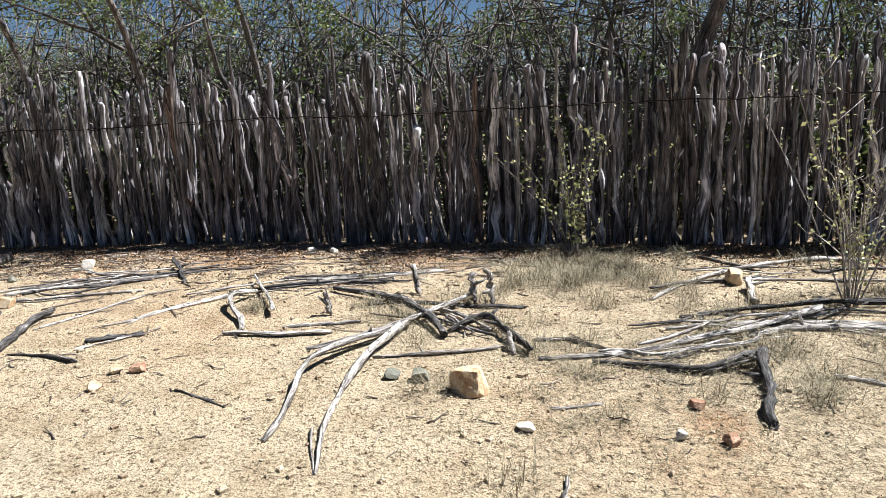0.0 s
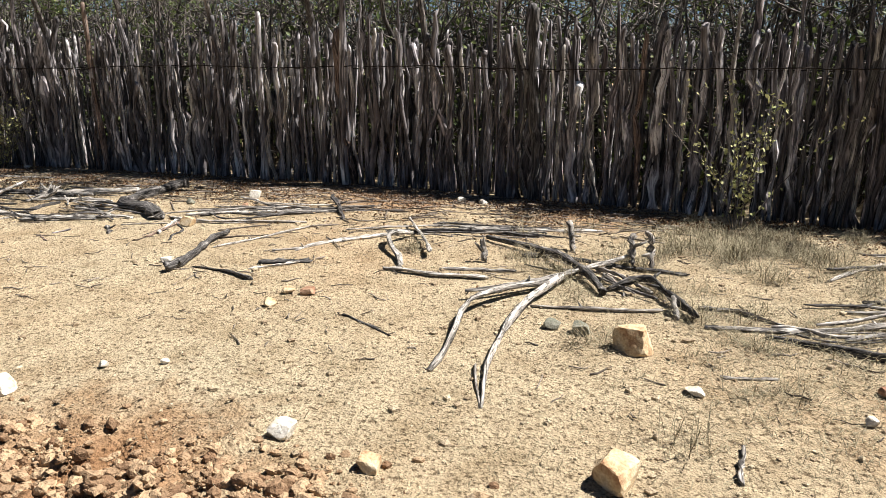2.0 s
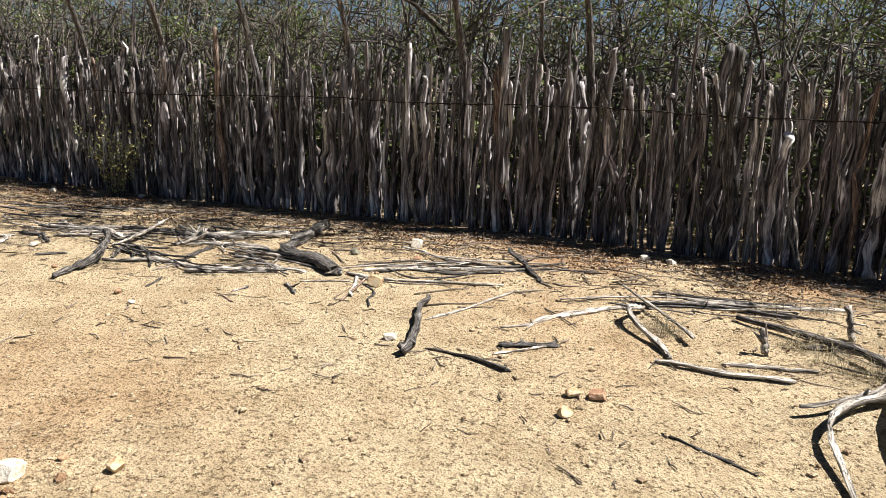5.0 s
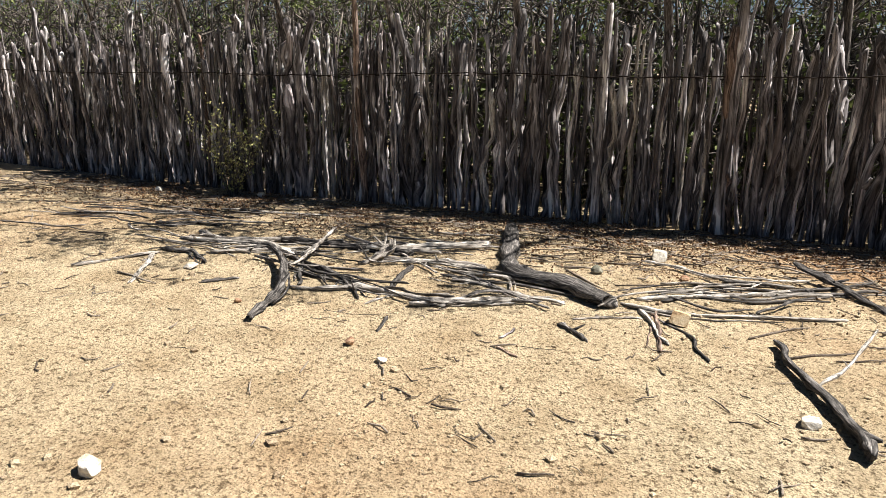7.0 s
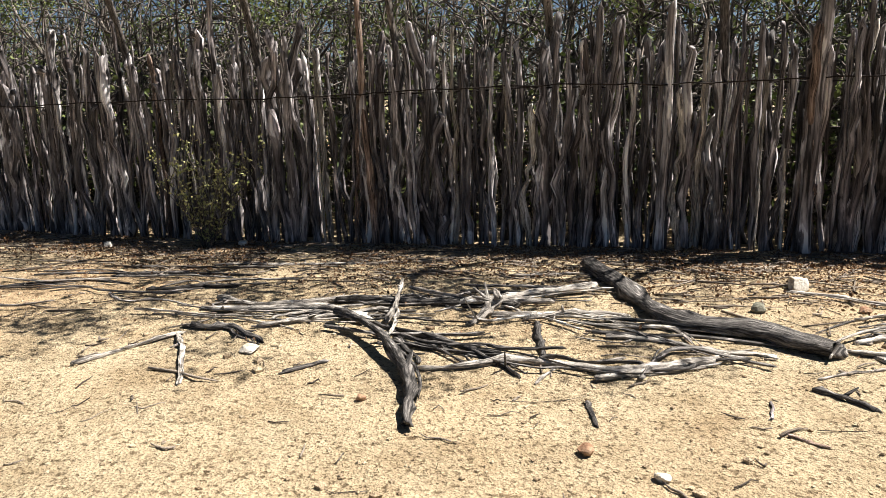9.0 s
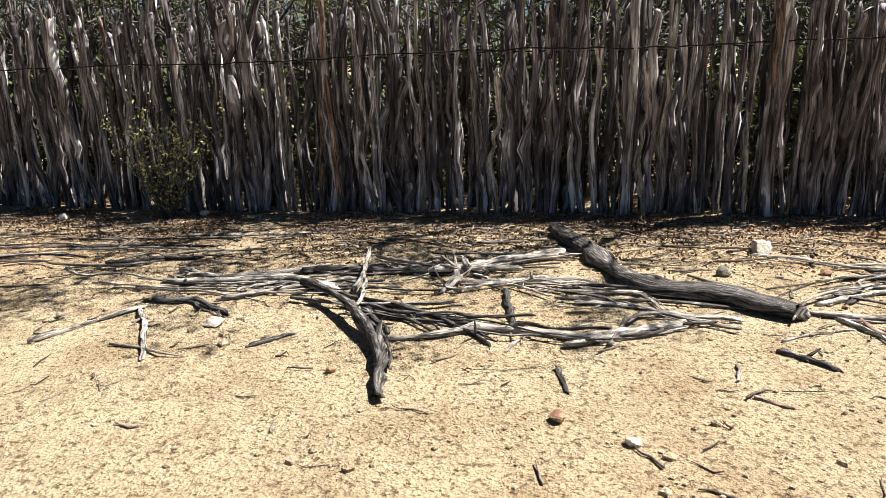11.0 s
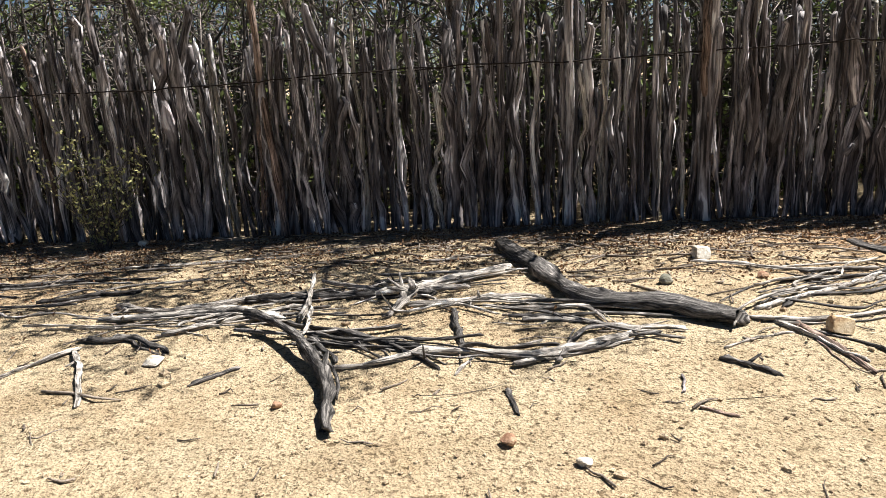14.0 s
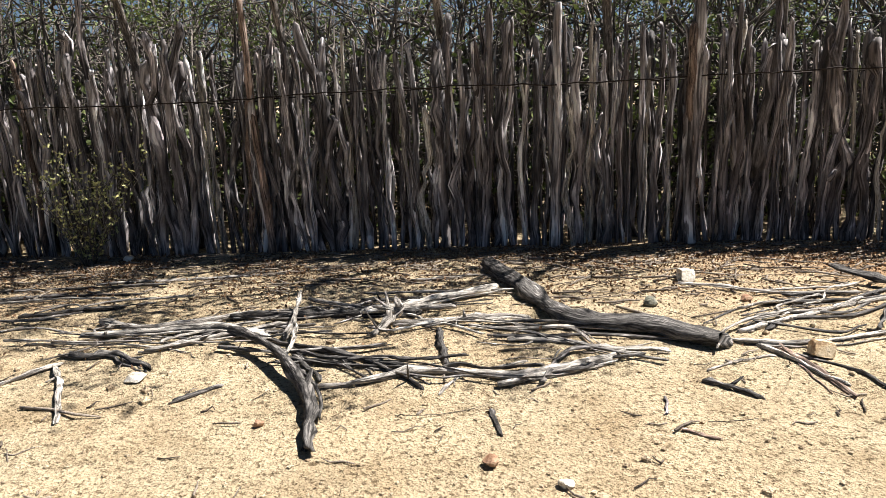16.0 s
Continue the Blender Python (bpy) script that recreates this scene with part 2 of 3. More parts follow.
# ---- the lie of the land ----
FENCE = [(-26.0, 13.1), (-20.0, 11.8), (-14.0, 10.6), (-11.0, 9.98), (-9.4, 9.66), (-7.1, 9.33), (-5.1, 9.08), (-3.1, 8.86), (-1.0, 8.38), (0.4, 8.0), (2.6, 7.45), (10.0, 6.0)]
FX, FY = [p[0] for p in FENCE], [p[1] for p in FENCE]


def fence_y(x):
    return float(np.interp(x, FX, FY))


def bowl(x, y, cx, cy, r):
    d = math.hypot(x - cx, y - cy) / r
    return max(0.0, 1 - d * d) ** 2


def ground_z(x, y):
    d = fence_y(x) - y
    u = min(max((2.4 - d) / 2.4, 0), 1)
    z = -(0.09 + 0.05 * min(max((-5.5 - x) / 4, 0), 1)) * u * u * (3 - 2 * u)
    if abs(x + 4) < 20 and -4 < y < 16:
        z += 0.016 * noise.noise((x * 1.1, y * 1.1, 3)) + 0.008 * noise.noise((x * 4.3, y * 4.3, 7))
        z += 0.17 * max(0, noise.noise((x * 8, y * 8, 1))) * bowl(x, y, -2.5, 2.5, 1.0)
        z -= 0.09 * bowl(x, y, -2.6, 2.1, 0.85)
    return z


def ground_line(fine, a, b, far):
    """Coordinates: even between a and b, then wider and wider out to far."""
    mid = list(np.arange(a, b, fine))
    out, step, x = [], fine, b
    while x < far:
        out.append(x)
        step *= 1.35
        x += step
    left, step, x = [], fine, a - fine
    while x > -far:
        left.append(x)
        step *= 1.35
        x -= step
    return left[::-1] + mid + out


def build_ground():
    gx, gy = ground_line(0.065, -12, 4, 600), ground_line(0.065, 1.2, 10, 600)
    nx = len(gx)
    v = [(x, y, ground_z(x, y)) for y in gy for x in gx]
    f = [(j * nx + i, j * nx + i + 1, (j + 1) * nx + i + 1, (j + 1) * nx + i) for j in range(len(gy) - 1) for i in range(nx - 1)]
    s = Soup()
    s.add(v, f)
    return tagged(new("ground", s.mesh("ground", SOIL)), "pale sandy ground with reddish patches and grit", "ground", kind="structure")


build_ground()


# ---- the fence of upright poles ----
def pole_mesh(k, crook=1.0):
    """An upright pole one metre high in z and about 6 cm thick, bent and tapered."""
    rng = np.random.default_rng(100 + k)
    n = 16
    z = np.r_[np.linspace(0, 0.975, n - 1), 1]
    bend = rng.uniform(0.008, 0.030) * crook
    wob = np.cumsum(rng.normal(size=(n, 2)) * bend * 0.55, axis=0)
    wob -= wob[0] + (wob[-1] - wob[0]) * z[:, None] * 0.7
    if k % 4 == 1:
        wob[:, 0] += 0.045 * crook * np.exp(-((z - rng.uniform(0.35, 0.75)) / 0.06) ** 2) * rng.choice([-1, 1])
    wob[:, 0] += 0.022 * crook * rng.normal() * np.sin(z * rng.uniform(4, 9) + rng.uniform(0, 6))
    path = np.c_[wob, z]
    r = 0.030 * (1.06 - 0.26 * z) * (1 + 0.2 * min(crook, 1.0) * rng.normal(size=n))
    if k % 3:
        r[-1] *= rng.uniform(0.55, 0.9)
    s = Soup()
    tube(s, path, np.clip(r, 0.008, 0.06), 7, rng, 0.2, 1.0, 0.012)
    if k % 4 == 2:
        j = rng.integers(5, 8)
        side = rng.choice([-1, 1])
        p = path[j] + np.array([[0, 0, 0], [0.03 * side, 0.0, 0.1], [0.06 * side, 0.01, 0.3]])
        tube(s, smooth_path(p, 3), np.linspace(0.02, 0.01, 7), 6, rng, 0.15, 1.0, 0.01)
    if k % 7 == 3:
        j = rng.integers(3, 6)
        p = path[j] + np.array([[0, -0.01, 0], [0.02, -0.03, 0.02], [0.03, -0.045, 0.05]])
        tube(s, p, [0.022, 0.017, 0.009], 5, rng, 0.2)
    return s.mesh("pole", POLE)


def build_fence():
    root = tagged(new("stick_fence"), "tall fence of weathered grey upright poles tied with wire", "fence")
    root.location = (-4, fence_y(-4), ground_z(-4, fence_y(-4)))
    shapes = [pole_mesh(k) for k in range(42)]
    red = []
    for k in (3, 9):
        me = shapes[k].copy()
        me.materials[0] = REDW
        red.append(me)
    pale = []
    for k in (1, 5, 13, 16):
        me = shapes[k].copy()
        me.materials[0] = BARE
        pale.append(me)
    rng = np.random.default_rng(7)
    rest, placed = Soup(), 0
    inv = Matrix.Translation(-root.location)
    rows = []
    for row, (step, off) in enumerate(((0.061, 0.0), (0.08, 0.22))):
        x = -24.0
        while x < 7.5:
            x += step * rng.uniform(0.55, 1.45)
            rows.append((x, fence_y(x) + off + rng.normal() * 0.022, row))
    for x, y, row in rows:
        tall = 1.77 + 0.12 * noise.noise((x * 0.5, 2, 0)) + rng.normal() * 0.13
        if rng.random() < 0.08:
            tall += rng.uniform(0.15, 0.45)
        if rng.random() < 0.08:
            tall -= rng.uniform(0.2, 0.7)
        thick = rng.choice([0.6, 0.8, 1.0, 1.25, 1.6], p=[0.24, 0.28, 0.24, 0.15, 0.09])
        pick = rng.random()
        me = shapes[rng.integers(len(shapes))]
        if pick < 0.012:
            me = red[rng.integers(2)]
        elif pick < 0.09:
            me = pale[rng.integers(4)]
            thick = min(thick, 0.9)
        lean = 4.0 * noise.noise((x * 0.6, 8, 0))
        m = pose(x, y, ground_z(x, y) - 0.04, rng.normal() * 1.5, lean + rng.normal() * 1.4, rng.uniform(-40, 40) + 180 * rng.integers(2)) @ Matrix.Diagonal((thick, thick, tall, 1))
        if row == 0 and -10.0 < x < 3.4 and placed < 295:
            ob = new("pole", me)
            ob.parent = root
            ob.matrix_basis = inv @ m
            placed += 1
        else:
            v = np.empty(len(me.vertices) * 3)
            me.vertices.foreach_get("co", v)
            v = v.reshape(-1, 3) @ np.array(m.to_3x3()).T + np.array((inv @ m).translation)
            uv = np.empty(len(me.loops) * 2)
            me.uv_layers[0].data.foreach_get("uv", uv)
            rest.add(v, [tuple(p.vertices) for p in me.polygons], uv.reshape(-1, 2).tolist())
    for x, tall, thick, lean, mat in ((-3.86, 2.3, 1.6, 1.0, POLE), (1.42, 2.15, 1.5, 5.0, DARK_SHADED), (-1.48, 2.1, 1.7, 0.0, DARK_SHADED), (-7.6, 2.3, 1.2, -2.0, REDW), (-5.0, 2.1, 1.6, 1.0, POLE)):
        me = pole_mesh(int(abs(x) * 7) * 12 + 60, 0.35)
        me.materials[0] = mat
        ob = new("pole", me)
        ob.parent = root
        y = fence_y(x) - 0.07
        ob.matrix_basis = inv @ pose(x, y, ground_z(x, y) - 0.04, 0, lean, 0) @ Matrix.Diagonal((thick, thick, tall, 1))
    more = tagged(new("further_poles", rest.mesh("further_poles", POLE)), kind="stuff")
    more.parent = root
    for h, off in ((1.43, -0.115), (1.41, 0.1)):
        s = Soup()
        xs = np.arange(-24, 7.4, 0.12)
        path = [(x - root.location.x, fence_y(x) + off + 0.008 * rng.normal() - root.location.y, ground_z(x, fence_y(x)) + h + 0.012 * math.sin(x * 1.7) + 0.004 * rng.normal() - root.location.z) for x in xs]
        tube(s, path, 0.0065, 4, rng, 0.1)
        w = new("wire", s.mesh("wire", WIRE))
        w.parent = root
        tagged(w, "thin rusty fence wire")
    return root


build_fence()


# ---- trees and thicket behind the fence ----
def limb(soup, tips, rng, start, way, length, r, depth, spread):
    """A crooked limb and its side limbs; low down they keep close to the trunk."""
    n = 5
    p, d, pts = np.array(start, float), np.array(way, float), []
    for k in range(n):
        pts.append(p.copy())
        d = d + rng.normal(size=3) * 0.16
        d /= np.linalg.norm(d)
        p = p + d * length / (n - 1)
    tube(soup, pts, np.linspace(r, r * 0.55, n), 6 if depth > 2 else 4, rng, 0.1)
    if depth == 0:
        tips.extend(pts[1:])
        return
    if depth == 1:
        tips.extend(pts[3:])
    if p[2] < 2.3 and math.hypot(p[0], p[1]) > 1.15:
        return
    for k in range(rng.integers(2, 4) + (depth < 3)):
        j = rng.integers(2, n)
        w = d + rng.normal(size=3) * spread
        w[2] = w[2] * 0.75 + 0.05
        w /= np.linalg.norm(w)
        limb(soup, tips, rng, pts[j], w, length * rng.uniform(0.55, 0.85), r * rng.uniform(0.42, 0.62), depth - 1, spread)


def thorn_tree(seed, height, trunks, leaves, size):
    rng = np.random.default_rng(seed)
    s, tips, f = Soup(), [], Soup()
    for k in range(trunks):
        a = rng.uniform(0, 6.28)
        limb(s, tips, rng, (0.12 * math.cos(a), 0.12 * math.sin(a), -0.05), (0.28 * math.cos(a), 0.28 * math.sin(a), 1), height * 0.36, rng.uniform(0.045, 0.085), 4, 0.62)
    tips = np.array(tips)
    for k in range(leaves):
        c = tips[rng.integers(len(tips))] + rng.normal(size=3) * 0.09
        if c[2] > 2.2 or (c[2] > 0.5 and math.hypot(c[0], c[1]) < 1.1):
            leaf(f, c, size * rng.uniform(0.6, 1.3), rng)
    tree = new("thorn_tree", s.mesh("thorn_tree", BARK))
    tagged(tree, "many-stemmed thorn tree with bare grey branches and sparse leaves", "tree", "trees behind the fence")
    fo = tagged(new("foliage", f.mesh("foliage", LEAF)), "tiny sparse green leaves", kind="stuff")
    fo.parent = tree
    return tree


def build_trees():
    rng = np.random.default_rng(21)
    kinds = [thorn_tree(31, 5.4, 3, 4200, 0.05), thorn_tree(32, 5.0, 4, 3600, 0.05), thorn_tree(33, 6.0, 3, 4600, 0.05), thorn_tree(34, 4.4, 5, 1800, 0.045)]
    places = [(-0.6, 1.5), (-2.9, 1.2), (-5.2, 1.1), (-7.4, 1.3), (-9.9, 1.1), (-12.4, 1.5), (-15.5, 1.4), (-18.5, 1.6), (1.9, 1.7), (4.4, 1.5), (6.8, 1.4),
              (-1.6, 4.0), (-4.4, 3.6), (-7.0, 4.1), (-10.5, 3.8), (-13.5, 4.2), (-17.0, 4.0), (0.9, 4.4), (3.6, 4.2), (7.0, 4.0), (-21.5, 3.0)]
    for k, (x, d) in enumerate(places):
        y = fence_y(x) + d + 0.8
        m = pose(x, y, ground_z(x, y), 0, 0, rng.uniform(0, 360))
        if k < 4:
            kinds[k].matrix_basis = m
        else:
            copy_thing(kinds[k % 4], m)


build_trees()


def leaning_tree(points, r, limbs, leaves, seed, label):
    """A bare leaning trunk that carries its crown high up."""
    rng = np.random.default_rng(seed)
    s, f, tips = Soup(), Soup(), []
    path = smooth_path(points, 4)
    tube(s, path, np.linspace(r, r * 0.4, len(path)), 10, rng, 0.14)
    for j in limbs:
        limb(s, tips, rng, path[j], np.array([rng.normal() * 0.8, rng.normal() * 0.5 - 0.1, 0.55]), 1.0, max(0.018, r * 0.34), 3, 0.6)
    for k in range(leaves):
        at = tips[rng.integers(len(tips))] + rng.normal(size=3) * 0.1
        if at[2] > 2.5:
            leaf(f, at, rng.uniform(0.04, 0.085), rng)
    tree = tagged(new("leaning_tree", s.mesh("leaning_tree", BARK)), label, "tree")
    fo = tagged(new("foliage", f.mesh("foliage", LEAF)), kind="stuff")
    fo.parent = tree


leaning_tree([(1.45, 8.35, -0.1), (1.75, 8.3, 1.1), (2.1, 8.25, 2.2), (2.5, 8.4, 3.4), (3.1, 8.8, 4.6)], 0.12, (9, 11, 13, 15), 1800, 77, "dark leaning tree trunk just behind the pole fence")
# Added trees whose crowns, mostly out of view, dapple the ground and fence.
for k, x in enumerate((-3.0, -4.5, -6.0, -7.5, -9.0, -10.6, -12.4)):
    y = fence_y(x) + 0.55
    leaning_tree([(x, y, -0.1), (x + 0.1, y - 0.05, 1.2), (x, y - 0.25, 2.4), (x - 0.15, y - 0.7, 3.3), (x - 0.1, y - 1.2, 3.9)], 0.05, (10, 11, 12, 13, 14, 15, 16), 2600, 80 + k, "thin tree leaning out over the fence, added for its dappled shade")


def build_thicket():
    """Scrub behind the fence: a tangle of thin stems and little leaves with a ragged top, and low undergrowth close by."""
    rng = np.random.default_rng(5)
    st, lf = Soup(), Soup()

    def bush(x, y, h, twigs, leaves, size, r):
        a = rng.normal(size=2) * 0.55
        pts = smooth_path([(x, y, -0.1), (x + a[0] * 0.4, y + a[1] * 0.25, h * 0.5), (x + a[0], y + abs(a[1]) * 0.6, h)], 2)
        tube(st, pts, np.linspace(r, r * 0.25, len(pts)), 3, rng, 0.1)
        for q in range(twigs):
            c = pts[rng.integers(1, len(pts))]
            e = c + rng.normal(size=3) * (0.45, 0.3, 0.35)
            e[1] = max(e[1], fence_y(e[0]) + 0.4)
            tube(st, [c, (c + e) / 2 + rng.normal(size=3) * 0.06, e], [0.012, 0.008, 0.004], 3, rng, 0.1)
            for w in range(leaves):
                at = e + rng.normal(size=3) * 0.15
                at[1] = max(at[1], fence_y(at[0]) + 0.35)
                leaf(lf, at, size * rng.uniform(0.6, 1.4), rng)

    for k in range(1000):
        x = rng.uniform(-21, 7)
        bush(x, fence_y(x) + rng.uniform(0.9, 5.0), rng.uniform(1.7, 3.5), 12, 2, 0.05, 0.03)
    for k in range(620):
        x = rng.uniform(-18, 6)
        bush(x, fence_y(x) + rng.uniform(0.55, 2.2), rng.uniform(0.4, 1.5), 6, 5, 0.085, 0.012)
    for k in range(950):
        x = rng.uniform(-38, 22)
        away = 5 + 22 * rng.random() ** 1.4
        bush(x, fence_y(x) + away, rng.uniform(1.6, 3.0) + 0.07 * away, 8, 4, 0.13, 0.04)
    th = tagged(new("thicket", st.mesh("thicket", BARK)), "dense grey scrub thicket behind the fence", "thicket", kind="stuff")
    fo = tagged(new("foliage", lf.mesh("foliage", LEAF, False)), kind="stuff")
    fo.parent = th


build_thicket()


# ---- dead branches on the ground ----
seeds = iter(range(1000, 9000))


def branch(points, r0, r1, mat=BARE, name="fallen_branch", label="", lift=0.0, strands=0, stubs=1, rise=(), group="dead branches on the ground", category="branch"):
    """A dead branch lying along points of the plan. strands: split fibres beside it; rise: heights added at its points."""
    rng = np.random.default_rng(next(seeds))
    n = len(points)
    r0, r1 = r0 * 0.74, r1 * 0.74
    rise = list(rise) + [0.0] * (n - len(rise))
    radii = np.linspace(r0, r1, n)
    p3 = [(x, y, ground_z(x, y) + r * 0.7 + lift + h) for (x, y), r, h in zip(points, radii, rise)]
    steps = max(3, int(20 / n))
    path = smooth_path(p3, steps)
    jit = rng.normal(size=(len(path), 3)) * (r0 * 0.6, r0 * 0.6, r0 * 0.25)
    jit[1:-1] = (jit[:-2] + jit[1:-1] + jit[2:]) / 3
    path += jit * min(1.0, 0.03 / r0)
    r = np.linspace(r0, r1, len(path)) * (1 + 0.18 * rng.normal(size=len(path)))
    path = np.insert(path, -1, path[-1] * 0.85 + path[-2] * 0.15, axis=0)
    r = np.insert(r, -1, r[-2])
    r[0] *= 0.75
    r[-1] *= 0.7
    s = Soup()
    tube(s, path, np.clip(r, 0.003, 1), 9, rng, 0.26, 0.9, min(r1 * 1.4, 0.03))
    for k in range(strands):
        a, b = sorted(rng.integers(0, len(path), 2))
        if b - a < 3:
            a, b = 0, len(path) - 1
        off = rng.normal(size=3) * (r0 * 0.95, r0 * 0.95, 0)
        q = path[a:b + 1] + off + np.linspace(0, 1, b - a + 1)[:, None] * rng.normal(size=3) * (0.035, 0.035, 0) + rng.normal(size=(b - a + 1, 3)) * r0 * (0.25, 0.25, 0.1)
        q[:, 2] -= r0 * 0.25
        tube(s, q, np.linspace(r0 * 0.5, r1 * 0.35, len(q)), 6, rng, 0.2, 0.8, r1)
    for k in range(stubs):
        j = rng.integers(2, max(3, len(path) - 2))
        d = np.array([*rng.normal(size=2), abs(rng.normal()) * 0.35])
        d *= rng.uniform(2.5, 6.0) * r0 / np.linalg.norm(d)
        tube(s, [path[j], path[j] + d * 0.5, path[j] + d], [r[j] * 0.55, r[j] * 0.45, r[j] * 0.2], 6, rng, 0.2)
    ob = new(name, s.mesh(name, mat))
    return tagged(ob, label or ("bleached grey dead branch lying on the sand" if mat is BARE else "dark weathered dead branch lying on the ground"), category, group)


def bundle(points, count, spread, seed, thick=0.0105):
    """Thin dead branches heaped loosely along a line."""
    rng = np.random.default_rng(seed)
    line = np.asarray(points, float)
    for k in range(count):
        a = rng.uniform(-0.15, 0.55)
        pick = np.clip(np.array([a, a + 0.15, a + 0.3, a + rng.uniform(0.4, 0.6)]), -0.15, 1.15) * (len(line) - 1)
        low = np.clip(pick.astype(int), 0, len(line) - 2)
        q = line[low] + (line[low + 1] - line[low]) * (pick - low)[:, None]
        q = q + rng.normal(size=2) * spread + rng.normal(size=(4, 2)) * 0.042 + np.linspace(-1, 1, 4)[:, None] * rng.normal(size=2) * 0.09
        r = thick * rng.uniform(0.5, 1.4)
        branch([tuple(p) for p in q], r, r * rng.uniform(0.5, 1.1), (BARE, GREYW, DARK_SHADED)[rng.choice(3, p=[0.3, 0.35, 0.35])], lift=rng.uniform(0, 0.03), strands=int(rng.integers(0, 2)), stubs=int(rng.integers(0, 3)))


bundle([(-8.21, 6.78), (-7.46, 6.74), (-6.76, 6.79)], 14, 0.13, 1)
bundle([(-7.12, 7.01), (-6.40, 7.02), (-5.54, 7.14)], 14, 0.14, 2)
bundle([(-6.40, 6.69), (-5.65, 6.59), (-4.85, 6.29)], 10, 0.10, 3)
bundle([(-7.12, 6.47), (-6.59, 6.21), (-6.13, 6.02)], 7, 0.08, 4)
bundle([(-6.22, 6.01), (-5.65, 5.97), (-5.16, 6.16)], 6, 0.05, 5)
bundle([(-4.5, 6.3), (-3.8, 6.6), (-3.0, 7.0)], 9, 0.15, 6)
bundle([(-9.94, 7.36), (-9.06, 7.51), (-8.12, 7.49)], 12, 0.35, 7)
bundle([(-2.6, 6.3), (-1.9, 6.4), (-0.9, 6.5)], 9, 0.12, 8)
bundle([(0.7, 4.95), (1.4, 4.95), (2.4, 4.8)], 10, 0.12, 9)
bundle([(-1.2, 5.7), (-0.7, 5.4), (-0.2, 4.9)], 7, 0.15, 10)
bundle([(0.0, 4.5), (0.6, 4.45), (1.3, 4.7)], 6, 0.06, 11)
bundle([(1.0, 6.0), (1.8, 6.2), (2.8, 6.3)], 7, 0.2, 12)
bundle([(-4.3, 6.9), (-3.6, 6.9), (-2.8, 7.1)], 7, 0.15, 13)
# the pile under the far trees
branch([(-5.66, 8.20), (-5.52, 7.45), (-5.38, 6.79), (-5.16, 6.60), (-4.89, 6.42), (-4.65, 6.20)], 0.085, 0.080, DARK_SHADED, "fallen_log", "thick dark fallen log with cracked bark, bent in the middle", rise=(0.0, 0.0, 0.0, 0.01, 0.01, 0.0), stubs=0, category="log")
# Greyer log, darkened in colour to include its shaded left side.
branch([(-7.24, 6.62), (-6.96, 6.32), (-6.77, 5.99), (-6.64, 5.62), (-6.62, 5.30)], 0.028, 0.034, DARK_SHADED, "fallen_log", "gnarled log, dark partly from painted shade, with a split weathered end", strands=2, rise=(0.06, 0.08, 0.05, 0.02, 0), category="log")
branch([(-6.69, 5.93), (-6.45, 5.96), (-6.24, 6.05), (-5.92, 6.01), (-5.74, 5.93), (-5.55, 6.01), (-5.25, 6.11)], 0.022, 0.034, strands=3)
branch([(-5.83, 5.85), (-5.59, 5.95), (-5.37, 6.05), (-5.16, 6.18)], 0.028, 0.02, strands=2)
branch([(-8.14, 7.02), (-7.84, 6.92), (-7.52, 6.95), (-7.23, 7.10)], 0.032, 0.024, strands=2)
branch([(-8.06, 6.46), (-7.79, 6.45), (-7.52, 6.23)], 0.035, 0.02, DARK_SHADED, strands=3)
branch([(-7.67, 6.48), (-7.42, 6.64), (-7.15, 6.79), (-6.95, 6.87)], 0.026, 0.03, strands=3)
branch([(-7.38, 7.03), (-7.04, 7.00), (-6.53, 6.96), (-6.20, 6.95)], 0.036, 0.028, DARK_SHADED, strands=2)
branch([(-6.53, 6.89), (-6.19, 7.08), (-5.68, 7.37)], 0.026, 0.03, strands=3, lift=0.03)
branch([(-8.15, 6.78), (-7.78, 6.76), (-7.41, 6.80), (-7.06, 6.65)], 0.026, 0.03, strands=2, lift=0.02)
branch([(-6.35, 6.77), (-6.00, 6.77), (-5.66, 6.82), (-5.55, 6.72)], 0.024, 0.02, strands=2)
branch([(-5.74, 6.44), (-5.45, 6.36), (-5.18, 6.25), (-4.91, 6.21)], 0.024, 0.018, strands=3)
branch([(-6.29, 6.88), (-6.35, 6.77), (-6.45, 6.60)], 0.045, 0.02, BARE, "tree_root", "gnarled pale root knot with broken stubs", rise=(0.09, 0.03, 0), stubs=5, category="root")
branch([(-6.08, 6.63), (-6.07, 6.40), (-6.05, 6.15)], 0.024, 0.026, DARK_SHADED)
branch([(-6.94, 7.18), (-6.93, 6.95), (-6.92, 6.58)], 0.014, 0.02, rise=(0.11, 0.07, 0.03))
branch([(-6.89, 6.70), (-6.86, 6.29)], 0.016, 0.012, rise=(0.06, 0.05))
branch([(-7.05, 6.60), (-6.60, 6.34), (-6.34, 6.10), (-6.19, 5.88)], 0.028, 0.016, DARK_SHADED, strands=2)
branch([(-6.84, 6.36), (-6.66, 6.03)], 0.022, 0.014, DARK_SHADED, strands=1)
branch([(-4.50, 6.38), (-4.24, 6.50), (-3.92, 6.62), (-3.55, 6.85)], 0.02, 0.018)
branch([(-4.18, 6.83), (-3.76, 6.83), (-3.39, 6.97), (-2.99, 7.28)], 0.018, 0.026, DARK_SHADED)
branch([(-4.60, 6.27), (-4.38, 6.18), (-3.95, 6.23), (-3.34, 6.39)], 0.024, 0.018, strands=1)
